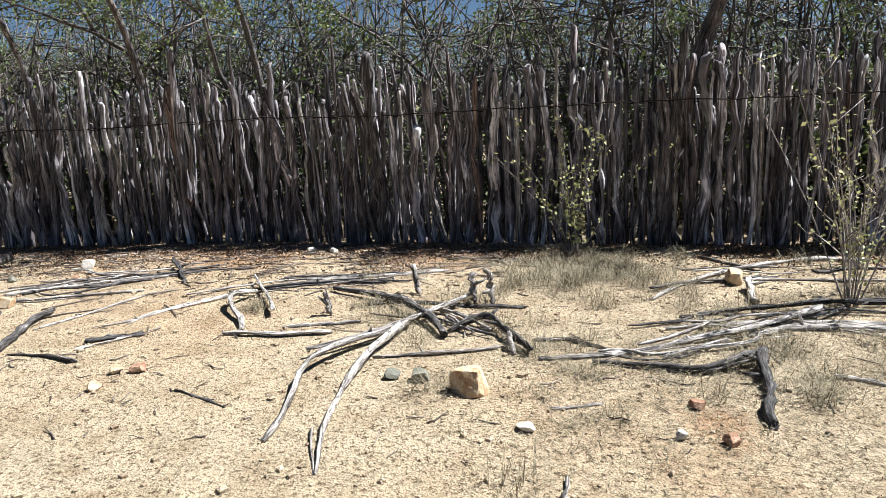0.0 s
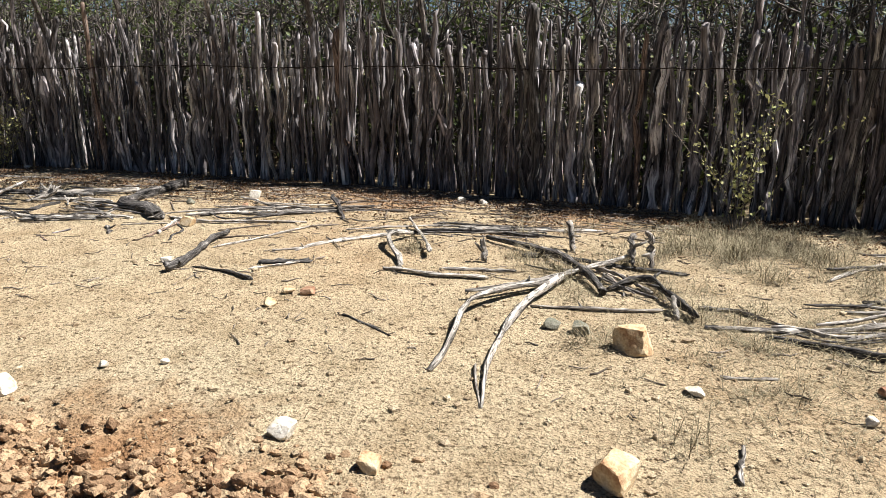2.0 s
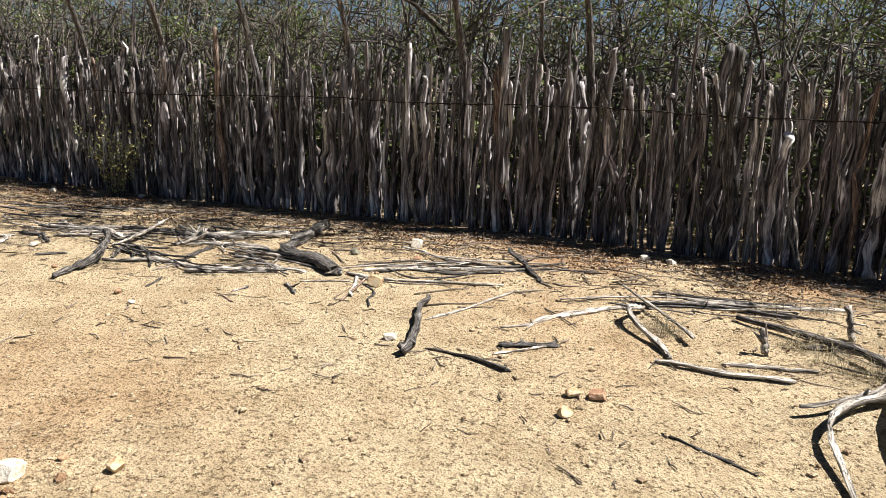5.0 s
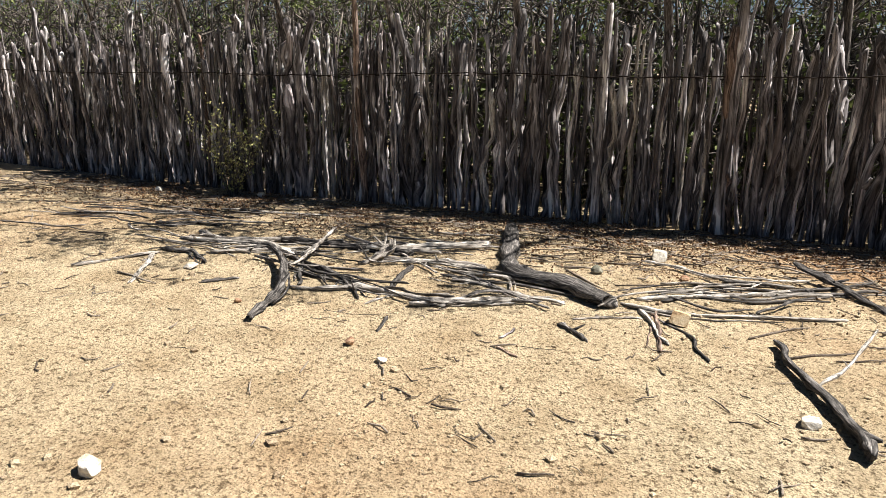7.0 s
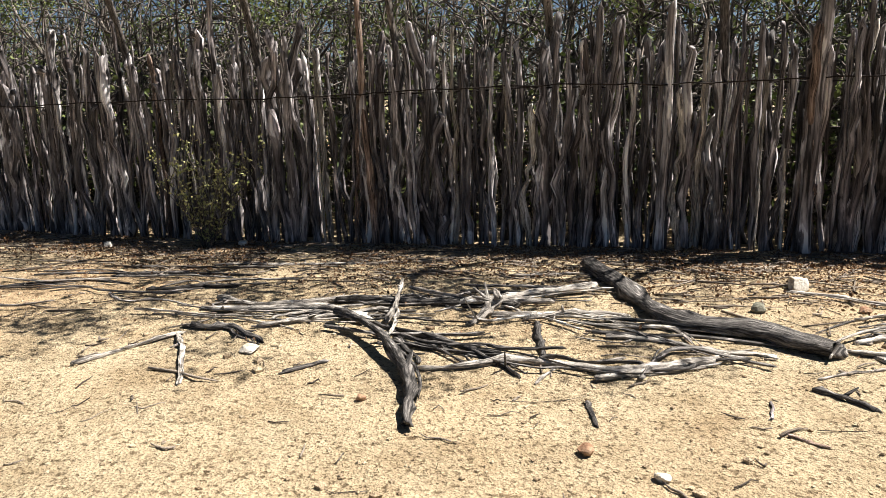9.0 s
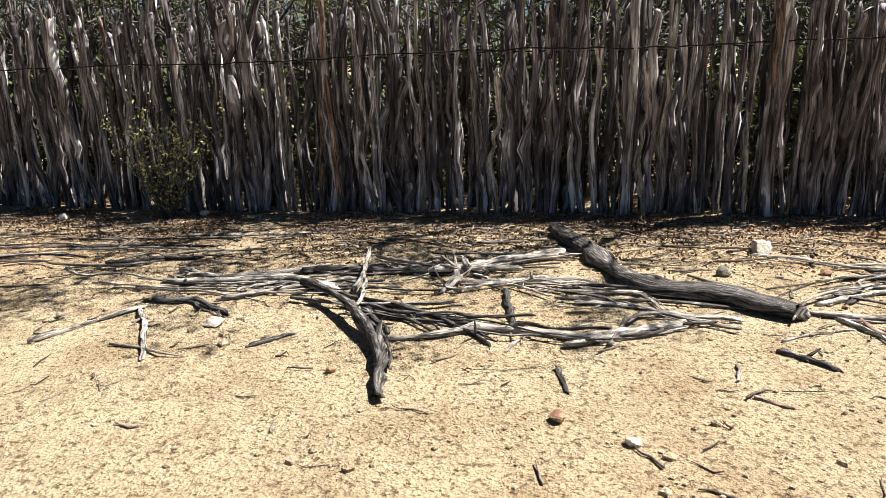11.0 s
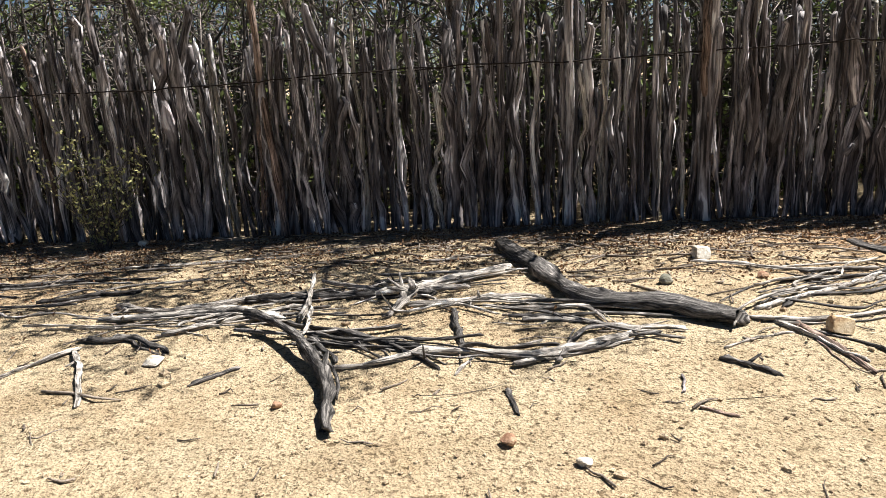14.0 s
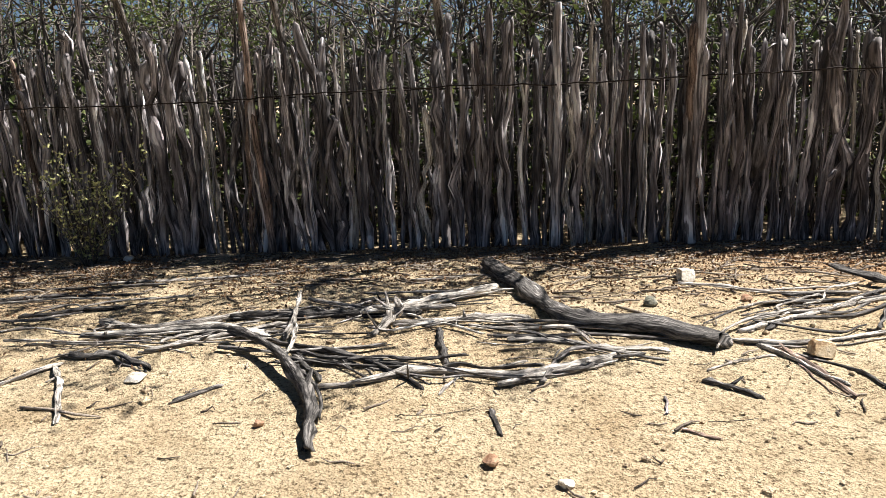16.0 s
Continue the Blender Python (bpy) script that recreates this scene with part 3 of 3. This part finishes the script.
branch([(-4.39, 6.23), (-4.37, 5.94), (-4.36, 5.59)], 0.013, 0.015, REDW, strands=2)
branch([(-4.37, 6.04), (-4.20, 5.86), (-4.17, 5.66), (-4.10, 5.54)], 0.014, 0.016, DARK_SHADED)
branch([(-4.90, 5.82), (-4.74, 5.63)], 0.024, 0.018, DARK_SHADED, "broken_stick", strands=1)
branch([(-4.85, 5.92), (-4.64, 6.02), (-4.46, 6.07)], 0.012, 0.008)
branch([(-5.13, 5.65), (-5.18, 5.50)], 0.012, 0.009, POLE, "broken_stick", stubs=0)
branch([(-5.16, 5.36), (-5.05, 5.28)], 0.01, 0.008, REDW, "broken_stick", stubs=0)
branch([(-5.89, 5.63), (-5.86, 5.43)], 0.014, 0.01, DARK_SHADED, "broken_stick", stubs=0)
branch([(-7.29, 5.84), (-7.13, 6.03)], 0.016, 0.012, DARK_SHADED, "broken_stick", strands=1)
branch([(-8.07, 6.37), (-7.89, 6.02), (-7.73, 5.67)], 0.022, 0.012)
branch([(-8.42, 5.88), (-8.25, 6.14), (-8.07, 6.37)], 0.016, 0.018)
branch([(-8.80, 7.25), (-8.49, 7.32), (-8.17, 7.36)], 0.024, 0.02, DARK_SHADED, strands=1)
branch([(-6.29, 7.84), (-5.95, 7.92), (-5.65, 8.00)], 0.016, 0.012)
branch([(-8.71, 8.17), (-8.00, 8.27), (-7.23, 8.32)], 0.018, 0.012, strands=1)
branch([(-9.29, 7.64), (-8.76, 7.78), (-8.20, 7.74)], 0.022, 0.016, DARK_SHADED, strands=1)
branch([(-9.94, 7.28), (-9.44, 7.49), (-8.99, 7.44)], 0.022, 0.014, DARK_SHADED, strands=2)
# between the two piles
# Pale wood coloured dark all over, for the side turned from the sun.
branch([(-3.76, 5.86), (-3.74, 5.50), (-3.64, 5.10), (-3.59, 4.74)], 0.028, 0.036, DARK_SHADED, "fallen_log", "short log lying on bare sand, painted dark for its shaded side", rise=(0.02, 0.02, 0.01, 0.02), stubs=1, strands=0, category="log")
branch([(-3.65, 5.40), (-3.47, 5.66), (-3.19, 6.27)], 0.012, 0.016)
branch([(-3.14, 5.38), (-2.96, 5.54), (-2.81, 5.78), (-2.60, 5.97), (-2.31, 6.16)], 0.012, 0.028)
branch([(-3.11, 5.07), (-2.77, 5.19)], 0.022, 0.018, DARK_SHADED, "broken_stick")
branch([(-3.11, 4.94), (-2.83, 5.14)], 0.012, 0.012, BARE, "broken_stick")
branch([(-3.52, 4.89), (-3.25, 4.85), (-2.98, 4.72)], 0.01, 0.022, DARK_SHADED)
branch([(-2.10, 5.20), (-2.14, 5.34), (-2.35, 5.80), (-2.24, 6.10)], 0.024, 0.022, rise=(0, 0, 0.08, 0.02))
branch([(-2.40, 6.55), (-2.20, 6.12), (-2.05, 5.80), (-1.95, 5.50)], 0.016, 0.02, lift=0.05)
branch([(-4.30, 6.62), (-3.80, 6.72), (-3.3, 6.9)], 0.016, 0.018)
branch([(-3.44, 7.40), (-3.22, 7.00), (-3.03, 6.60)], 0.03, 0.022, DARK_SHADED, rise=(0.08, 0.03, 0))
branch([(-4.47, 6.20), (-4.33, 5.70)], 0.018, 0.016, BARE, "broken_stick")
branch([(-1.9, 6.45), (-1.3, 6.55), (-0.7, 6.75)], 0.026, 0.014, strands=2)
branch([(-2.3, 6.25), (-1.8, 6.35), (-1.2, 6.3)], 0.028, 0.018, DARK_SHADED, strands=2)
# the pile by the first shrub
branch([(-1.48, 3.58), (-1.46, 3.94), (-1.44, 4.38), (-1.27, 4.71), (-1.02, 4.94), (-0.88, 5.33)], 0.016, 0.026, rise=(0, 0.02, 0.07, 0.06, 0.04, 0.02))
branch([(-1.19, 3.29), (-1.23, 3.68), (-1.21, 4.12), (-1.14, 4.52), (-1.00, 4.93)], 0.01, 0.028, strands=2, rise=(0, 0.01, 0.02, 0.04, 0.05))
branch([(-1.51, 4.60), (-1.28, 4.76), (-1.02, 5.00), (-0.70, 5.44), (-0.50, 5.70)], 0.018, 0.024, lift=0.05)
branch([(-2.20, 5.11), (-1.85, 5.07), (-1.47, 5.03)], 0.03, 0.022, strands=2)
branch([(-1.81, 5.20), (-1.28, 5.24)], 0.018, 0.01)
branch([(-2.98, 5.42), (-2.9, 5.7), (-2.70, 5.81), (-2.48, 6.05)], 0.012, 0.02)
branch([(-1.62, 6.10), (-1.17, 5.72), (-0.90, 5.34), (-0.69, 4.90)], 0.024, 0.034, DARK_SHADED, strands=1, rise=(0.02, 0.04, 0.06, 0.02))
branch([(-1.29, 5.66), (-1.00, 5.69), (-0.55, 5.56), (-0.15, 5.46)], 0.026, 0.022, DARK_SHADED)
branch([(-0.70, 4.98), (-0.44, 5.10), (-0.31, 4.81), (-0.18, 4.51)], 0.03, 0.034, DARK_SHADED, stubs=3, rise=(0, 0.05, 0.04, 0.02))
branch([(-1.12, 4.56), (-0.69, 4.60), (-0.40, 4.66)], 0.02, 0.024, strands=1)
branch([(-0.17, 4.46), (0.17, 4.46), (0.48, 4.53), (0.85, 4.68), (1.14, 4.75), (1.70, 5.01)], 0.02, 0.026, strands=2, rise=(0, 0.0, 0.0, 0.02, 0.04, 0.06))
branch([(0.13, 4.39), (0.41, 4.27), (0.64, 4.17), (0.98, 4.26)], 0.022, 0.04, DARK_SHADED, strands=4, rise=(0, 0, 0.01, 0.04))
branch([(1.02, 4.30), (0.86, 3.88), (0.74, 3.57)], 0.04, 0.03, DARK_SHADED, stubs=4, rise=(0.05, 0.02, 0))
branch([(0.81, 5.12), (1.37, 5.15), (1.85, 5.17), (2.30, 5.00)], 0.022, 0.03, DARK_SHADED, strands=2, rise=(0, 0.02, 0.04, 0.04))
branch([(0.74, 5.52), (1.09, 5.89), (1.64, 6.34), (2.37, 6.72), (2.85, 6.6)], 0.014, 0.03, strands=1)
branch([(1.13, 4.73), (1.46, 4.80), (2.1, 4.66)], 0.03, 0.026, strands=2)
branch([(1.57, 7.0), (1.73, 6.57), (1.81, 6.31)], 0.022, 0.018, DARK_SHADED)
branch([(0.41, 4.54), (0.69, 4.70), (0.96, 4.93)], 0.012, 0.014, lift=0.03)
branch([(-0.18, 4.75), (0.06, 4.72), (0.26, 4.55)], 0.016, 0.02)
branch([(1.50, 5.75), (1.38, 5.30)], 0.045, 0.03, BARE, "broken_stick", rise=(0.05, 0))
branch([(-2.18, 4.22), (-2.02, 4.14), (-1.80, 3.98)], 0.01, 0.008, DARK_SHADED, "broken_stick", strands=1, stubs=2)
branch([(-0.18, 3.81), (0.07, 3.85)], 0.01, 0.01, BARE, "broken_stick", stubs=0)
branch([(0.67, 4.88), (1.27, 4.93), (1.94, 4.80)], 0.018, 0.022, strands=1)
branch([(1.27, 4.05), (1.60, 3.85)], 0.016, 0.014)
branch([(1.1, 5.9), (1.8, 5.95), (2.6, 5.75)], 0.014, 0.02, strands=1)
branch([(-0.24, 2.95), (-0.20, 3.20)], 0.016, 0.012, BARE, "broken_stick", stubs=0)
branch([(-0.32, 4.72), (-0.30, 4.55)], 0.028, 0.022, BARE, "broken_stick", stubs=1, rise=(0.06, 0))
for x, y, h in ((-0.52, 5.62, 0.2), (-0.40, 5.58, 0.24), (-0.95, 5.95, 0.2), (-1.55, 5.45, 0.14)):
    branch([(x, y + 0.05), (x + 0.02, y)], 0.032, 0.024, BARE, "stump", "weathered upright stump stub in dry grass", rise=(h, 0.0), stubs=2, group="stump stubs", category="stump")


# ---- stones ----
def stone(x, y, size, mat, label, flat=0.7, turn=0, sunk=0.18):
    rng = np.random.default_rng(next(seeds))
    bm = bmesh.new()
    bmesh.ops.create_icosphere(bm, subdivisions=3, radius=0.5)
    tilt = Matrix.Rotation(rng.uniform(-0.3, 0.3), 3, 'X') @ Matrix.Rotation(rng.uniform(-0.3, 0.3), 3, 'Y')
    planes = [(tilt @ Vector(d), rng.uniform(0.27, 0.36)) for d in ((1, 0, 0), (-1, 0.2, 0), (0.15, 1, 0), (0, -1, 0.15), (0, 0, 1), (0, 0, -1)) if size > 0.11]
    for k in range(6 if planes else 13):
        d = Vector(rng.normal(size=3)).normalized()
        planes.append((d, rng.uniform(0.28, 0.42)))
    for v in bm.verts:
        for d, h in planes:
            over = v.co.dot(d) - h
            if over > 0:
                v.co -= d * over * 0.985
        v.co += v.co.normalized() * 0.012 * noise.noise(v.co * 9 + Vector((size * 90, x, y)))
        v.co.z *= flat
        v.co *= size * 0.98
    me = bpy.data.meshes.new("stone")
    bm.to_mesh(me)
    bm.free()
    me.materials.append(mat)
    me.shade_flat()
    low = min(v.co.z for v in me.vertices)
    ob = new("stone", me)
    ob.matrix_basis = pose(x, y, ground_z(x, y) - low * (1 - sunk), 0, 0, turn)
    return tagged(ob, label, "stone", "loose stones")


OCHRE_L, WHITE_L, RED_L = "angular ochre stone on the sandy ground", "pale whitish stone on the ground", "small reddish brown stone on dry ground"
stone(-0.55, 4.08, 0.25, OCHRE, OCHRE_L, 0.85, 55)
stone(-0.66, 2.86, 0.21, OCHRE, OCHRE_L, 0.7, 70)
stone(-0.01, 2.57, 0.17, OCHRE, OCHRE_L)
stone(0.18, 2.53, 0.14, QUARTZ, WHITE_L)
stone(0.26, 2.59, 0.1, OCHRE, OCHRE_L)
stone(0.18, 2.80, 0.07, OCHRE, OCHRE_L)
stone(0.46, 2.57, 0.08, OCHRE, OCHRE_L)
stone(-0.82, 4.24, 0.13, GREYST, "dull grey stone beside dry branches", 0.7)
stone(-0.97, 4.29, 0.12, GREYST, "dull grey stone beside dry branches", 0.6)
stone(-2.60, 4.50, 0.09, OCHRE, OCHRE_L)
stone(-2.63, 4.28, 0.09, OCHRE, OCHRE_L)
stone(0.50, 3.78, 0.09, REDST, RED_L)
stone(0.53, 3.44, 0.09, REDST, RED_L)
stone(0.34, 3.50, 0.07, QUARTZ, WHITE_L)
stone(-4.37, 7.52, 0.17, QUARTZ, "blocky white stone in leaf litter", 0.75, 15)
stone(-2.20, 8.00, 0.10, QUARTZ, WHITE_L)
stone(1.45, 5.85, 0.19, OCHRE, OCHRE_L, 0.9)
stone(-0.31, 3.63, 0.10, QUARTZ, WHITE_L, 0.5)
stone(-1.90, 2.90, 0.13, QUARTZ, WHITE_L)
stone(-1.50, 2.76, 0.12, OCHRE, OCHRE_L)
stone(-3.25, 2.98, 0.15, QUARTZ, WHITE_L, 0.8)
stone(-3.28, 2.78, 0.15, QUARTZ, WHITE_L, 0.6)
stone(-3.43, 2.92, 0.12, QUARTZ, WHITE_L)
stone(-2.98, 3.29, 0.06, QUARTZ, WHITE_L)
stone(-2.73, 3.39, 0.05, QUARTZ, WHITE_L)
stone(-4.25, 6.03, 0.15, OCHRE, OCHRE_L, 0.8)
stone(-7.57, 6.11, 0.13, QUARTZ, "pale stone half sunk in sand", 0.4)
stone(-5.92, 5.19, 0.07, REDST, RED_L)
stone(-6.85, 5.58, 0.05, REDST, RED_L)
stone(-3.76, 4.97, 0.12, QUARTZ, WHITE_L, 0.5)
stone(-2.48, 4.51, 0.12, REDST, RED_L, 0.5)
stone(-5.75, 3.50, 0.3, OCHRE, "broad flat pale stone on the sand", 0.35)
stone(-4.68, 3.06, 0.15, QUARTZ, WHITE_L)
stone(-4.32, 3.22, 0.09, OCHRE, OCHRE_L)
stone(-6.31, 3.80, 0.12, QUARTZ, WHITE_L)
stone(-5.68, 5.03, 0.06, QUARTZ, WHITE_L)
stone(-1.95, 7.95, 0.10, QUARTZ, WHITE_L)
stone(-10.3, 9.2, 0.13, QUARTZ, WHITE_L)
stone(-8.95, 9.35, 0.12, QUARTZ, WHITE_L)
stone(-4.2, 6.95, 0.08, REDST, RED_L)
stone(-4.79, 6.94, 0.1, GREYST, "dull grey stone beside the log")


# ---- shrubs at the fence ----
def shrub(x, y, height, spread, stems, leaves, size, label, seed, mat=BARK):
    rng = np.random.default_rng(seed)
    s, f = Soup(), Soup()
    tips = []
    for k in range(stems):
        a, w = rng.uniform(0, 6.28), rng.uniform(0.15, 1) * spread
        h = height * rng.uniform(0.55, 1)
        end = np.array([w * math.cos(a), w * 0.55 * math.sin(a), h])
        pts = smooth_path([(0.03 * math.cos(a), 0.03 * math.sin(a), -0.03), end * (0.38, 0.38, 0.45) + rng.normal(size=3) * 0.03, end], 5)
        tube(s, pts, np.linspace(0.0055, 0.002, len(pts)), 5, rng, 0.1)
        tips.extend(pts[2:])
        for q in range(4):
            b = pts[rng.integers(3, len(pts))]
            e = b + rng.normal(size=3) * (0.09, 0.07, 0.03) + np.array([0, 0, 0.12])
            tube(s, [b, (b + e) / 2 + rng.normal(size=3) * 0.012, e], [0.004, 0.003, 0.0015], 4, rng, 0.1)
            tips.extend([e, (b + e) / 2])
    for k in range(leaves):
        leaf(f, tips[rng.integers(len(tips))] + rng.normal(size=3) * 0.014, size * rng.uniform(0.6, 1.3), rng)
    ob = new("shrub", s.mesh("shrub", mat))
    ob.location = (x, y, ground_z(x, y))
    tagged(ob, label, "shrub", "shrubs along the fence")
    fo = tagged(new("foliage", f.mesh("foliage", PALELEAF)), kind="stuff")
    fo.parent = ob
    return ob


shrub(0.47, 7.2, 1.2, 0.85, 15, 420, 0.045, "thin twiggy shrub with small yellow-green leaves", 3)
shrub(1.98, 5.24, 1.75, 1.3, 13, 380, 0.032, "dry wispy shrub with pale thin stems", 4, BARE)
shrub(-9.25, 9.2, 1.05, 0.65, 28, 1100, 0.036, "low tangled shrub with dull green leaves by the fence", 5)
shrub(2.6, 6.4, 1.0, 0.4, 10, 140, 0.03, "dry wispy shrub with pale thin stems", 6, BARE)


# ---- litter ----
def build_pebbles():
    rng = np.random.default_rng(12)
    bm = bmesh.new()
    bmesh.ops.create_uvsphere(bm, u_segments=4, v_segments=3, radius=1)
    base = np.array([v.co[:] for v in bm.verts])
    faces = [tuple(v.index for v in f.verts) for f in bm.faces]
    bm.free()
    bm = bmesh.new()
    bmesh.ops.create_icosphere(bm, subdivisions=1, radius=1)
    lump = np.array([v.co[:] for v in bm.verts])
    sides = [tuple(v.index for v in f.verts) for f in bm.faces]
    bm.free()
    peb, red = Soup(), Soup()
    for k in range(27000):
        x, y = rng.uniform(-11, 3.5), 0.0
        y = rng.uniform(2.0, min(fence_y(x), 9.5))
        if noise.noise((x * 0.6, y * 0.6, 4)) < rng.uniform(-0.7, 0.35):
            continue
        size = 0.004 + 0.008 * rng.random() ** 2 + (0.014 if rng.random() < 0.025 else 0)
        v = base * (1 + 0.14 * rng.normal(size=(len(base), 1))) * size * (rng.uniform(0.8, 1.5), rng.uniform(0.8, 1.3), 0.7)
        peb.add(v + (x, y, ground_z(x, y) + size * 0.25), faces)
    for cx, cy, sx, sy, n in ((-2.5, 2.5, 0.6, 0.17, 1600), (-5.05, 2.92, 0.35, 0.14, 320)):
        for k in range(n):
            x, y = cx + rng.normal() * sx, cy + rng.normal() * sy
            size = 0.005 + 0.026 * rng.random() ** 4
            v = lump * (1 + 0.2 * rng.normal(size=(len(lump), 1))) * size * (1, rng.uniform(0.6, 1.2), rng.uniform(0.5, 1))
            red.add(v + (x, y, ground_z(x, y) + size * 0.2), sides)
    bm = bmesh.new()
    bmesh.ops.create_icosphere(bm, subdivisions=2, radius=1)
    crag = np.array([v.co[:] for v in bm.verts])
    crag_sides = [tuple(v.index for v in f.verts) for f in bm.faces]
    bm.free()
    for k in range(520):
        a = rng.uniform(0, 1)
        x, y = -3.1 + 1.5 * a + rng.normal() * 0.08, 2.68 - 0.25 * a * (1 - a) * 2 + rng.normal() * 0.08 - 0.15 * rng.random()
        size = 0.006 + 0.026 * rng.random() ** 3
        v = crag * (1 + 0.19 * rng.normal(size=(len(crag), 1))) * size * (rng.uniform(0.7, 1.4), rng.uniform(0.6, 1.2), rng.uniform(0.6, 1.1))
        red.add(v + (x, y, ground_z(x, y) + size * 0.2), crag_sides)
    tagged(new("pebbles", peb.mesh("pebbles", PEBBLE, False)), "scattered small pebbles and grit on sand", "pebbles", kind="stuff")
    tagged(new("earth_clods", red.mesh("earth_clods", CLOD, False)), "crumbled reddish earth clods at an eroded edge", "soil", kind="stuff")


build_pebbles()


def build_straw():
    """Dry grass: lying straw all over, thicker tufts where it grows."""
    rng = np.random.default_rng(14)
    s = Soup()

    def blade(x, y, h, lean, w):
        a = rng.uniform(0, 6.28)
        b = np.array([x, y, ground_z(x, y) - 0.004])
        e = b + np.array([lean * math.cos(a), lean * math.sin(a), h])
        m = (b + e) / 2 + np.array([0, 0, h * 0.25]) + rng.normal(size=3) * 0.006
        t = np.array([-math.sin(a), math.cos(a), 0]) * w
        s.add([b - t, b + t, m + t * 0.8, m - t * 0.8, e], [(0, 1, 2, 3), (3, 2, 4)])

    for cx, cy, sx, sy, n in ((0.45, 6.4, 0.45, 0.5, 9000), (1.6, 4.9, 0.7, 0.5, 2400), (-0.6, 5.4, 0.55, 0.5, 1200), (1.0, 3.9, 0.7, 0.4, 1200), (0.2, 4.2, 0.6, 0.4, 900), (2.4, 6.3, 0.6, 0.5, 700), (-1.7, 6.0, 0.5, 0.4, 400)):
        for k in range(n // 60):
            x, y = cx + rng.normal() * sx, cy + rng.normal() * sy
            tall = rng.uniform(0.04, 0.17)
            for q in range(60):
                px, py = x + rng.normal() * 0.05, y + rng.normal() * 0.05
                if py < fence_y(px) - 0.05:
                    blade(px, py, tall * rng.uniform(0.1, 1), rng.uniform(0.04, 0.22), 0.0016)
    for k in range(16000):
        x = rng.uniform(-11, 3.5)
        y = rng.uniform(2.2, fence_y(x))
        if noise.noise((x * 0.9, y * 0.9, 9)) > rng.uniform(-0.5, 0.7):
            blade(x, y, rng.uniform(0.003, 0.025), rng.uniform(0.02, 0.08), 0.0018)
    for k in range(11000):
        x, y = 0.9 + rng.normal() * 0.9, 4.0 + rng.normal() * 0.8
        if 2.4 < y < fence_y(x) - 0.1:
            blade(x, y, rng.uniform(0.003, 0.03), rng.uniform(0.02, 0.1), 0.0018)
    tagged(new("dry_grass", s.mesh("dry_grass", STRAW, False)), "dry straw-coloured grass and stalks on the sand", "grass", kind="stuff")


build_straw()


def build_twigs():
    rng = np.random.default_rng(15)
    s, lf = Soup(), Soup()
    for k in range(3000):
        near = rng.random() < 0.75
        x = rng.uniform(-13, 0) if near else rng.uniform(-10, 3)
        d = abs(rng.normal()) * 1.1 + 0.1 if near else rng.uniform(0.3, 5)
        y = fence_y(x) - d
        if y < 2.3:
            continue
        a = rng.normal() * 0.75 - 0.1 if near else rng.uniform(0, 3.14)
        w = 0.05 + 0.38 * rng.random() ** 1.5 if near else rng.uniform(0.03, 0.14)
        dx, dy = w * math.cos(a), w * math.sin(a)
        r = 0.002 + 0.006 * rng.random() ** 2 if near else rng.uniform(0.002, 0.005)
        pts = [(x + dx * q, min(y + dy * q, fence_y(x) - 0.06) + rng.normal() * 0.012, 0) for q in (-0.5, -0.1, 0.3, 0.6)]
        pts = [(p[0], p[1], ground_z(p[0], p[1]) + r * 0.8 + abs(rng.normal()) * 0.006) for p in pts]
        tube(s, pts, [r, r * 1.05, r * 0.9, r * 0.5], 5, rng, 0.12)
    for k in range(52000):
        x = rng.uniform(-12, 3)
        y = fence_y(x) - abs(rng.normal()) * (1.0 if x < -1 else 0.5) - 0.03
        if noise.noise((x * 1.3, y * 1.3, 6)) < rng.uniform(-0.6, 0.25):
            continue
        leaf(lf, (x, y, ground_z(x, y) + 0.006), rng.uniform(0.012, 0.035), rng)
    tagged(new("twig_litter", s.mesh("twig_litter", TWIG)), "fallen grey twigs strewn along the fence foot", "twigs", kind="stuff")
    tagged(new("leaf_litter", lf.mesh("leaf_litter", LEAFLIT, False)), "brown dead leaves and debris under the fence", "leaf litter", kind="stuff")


build_twigs()
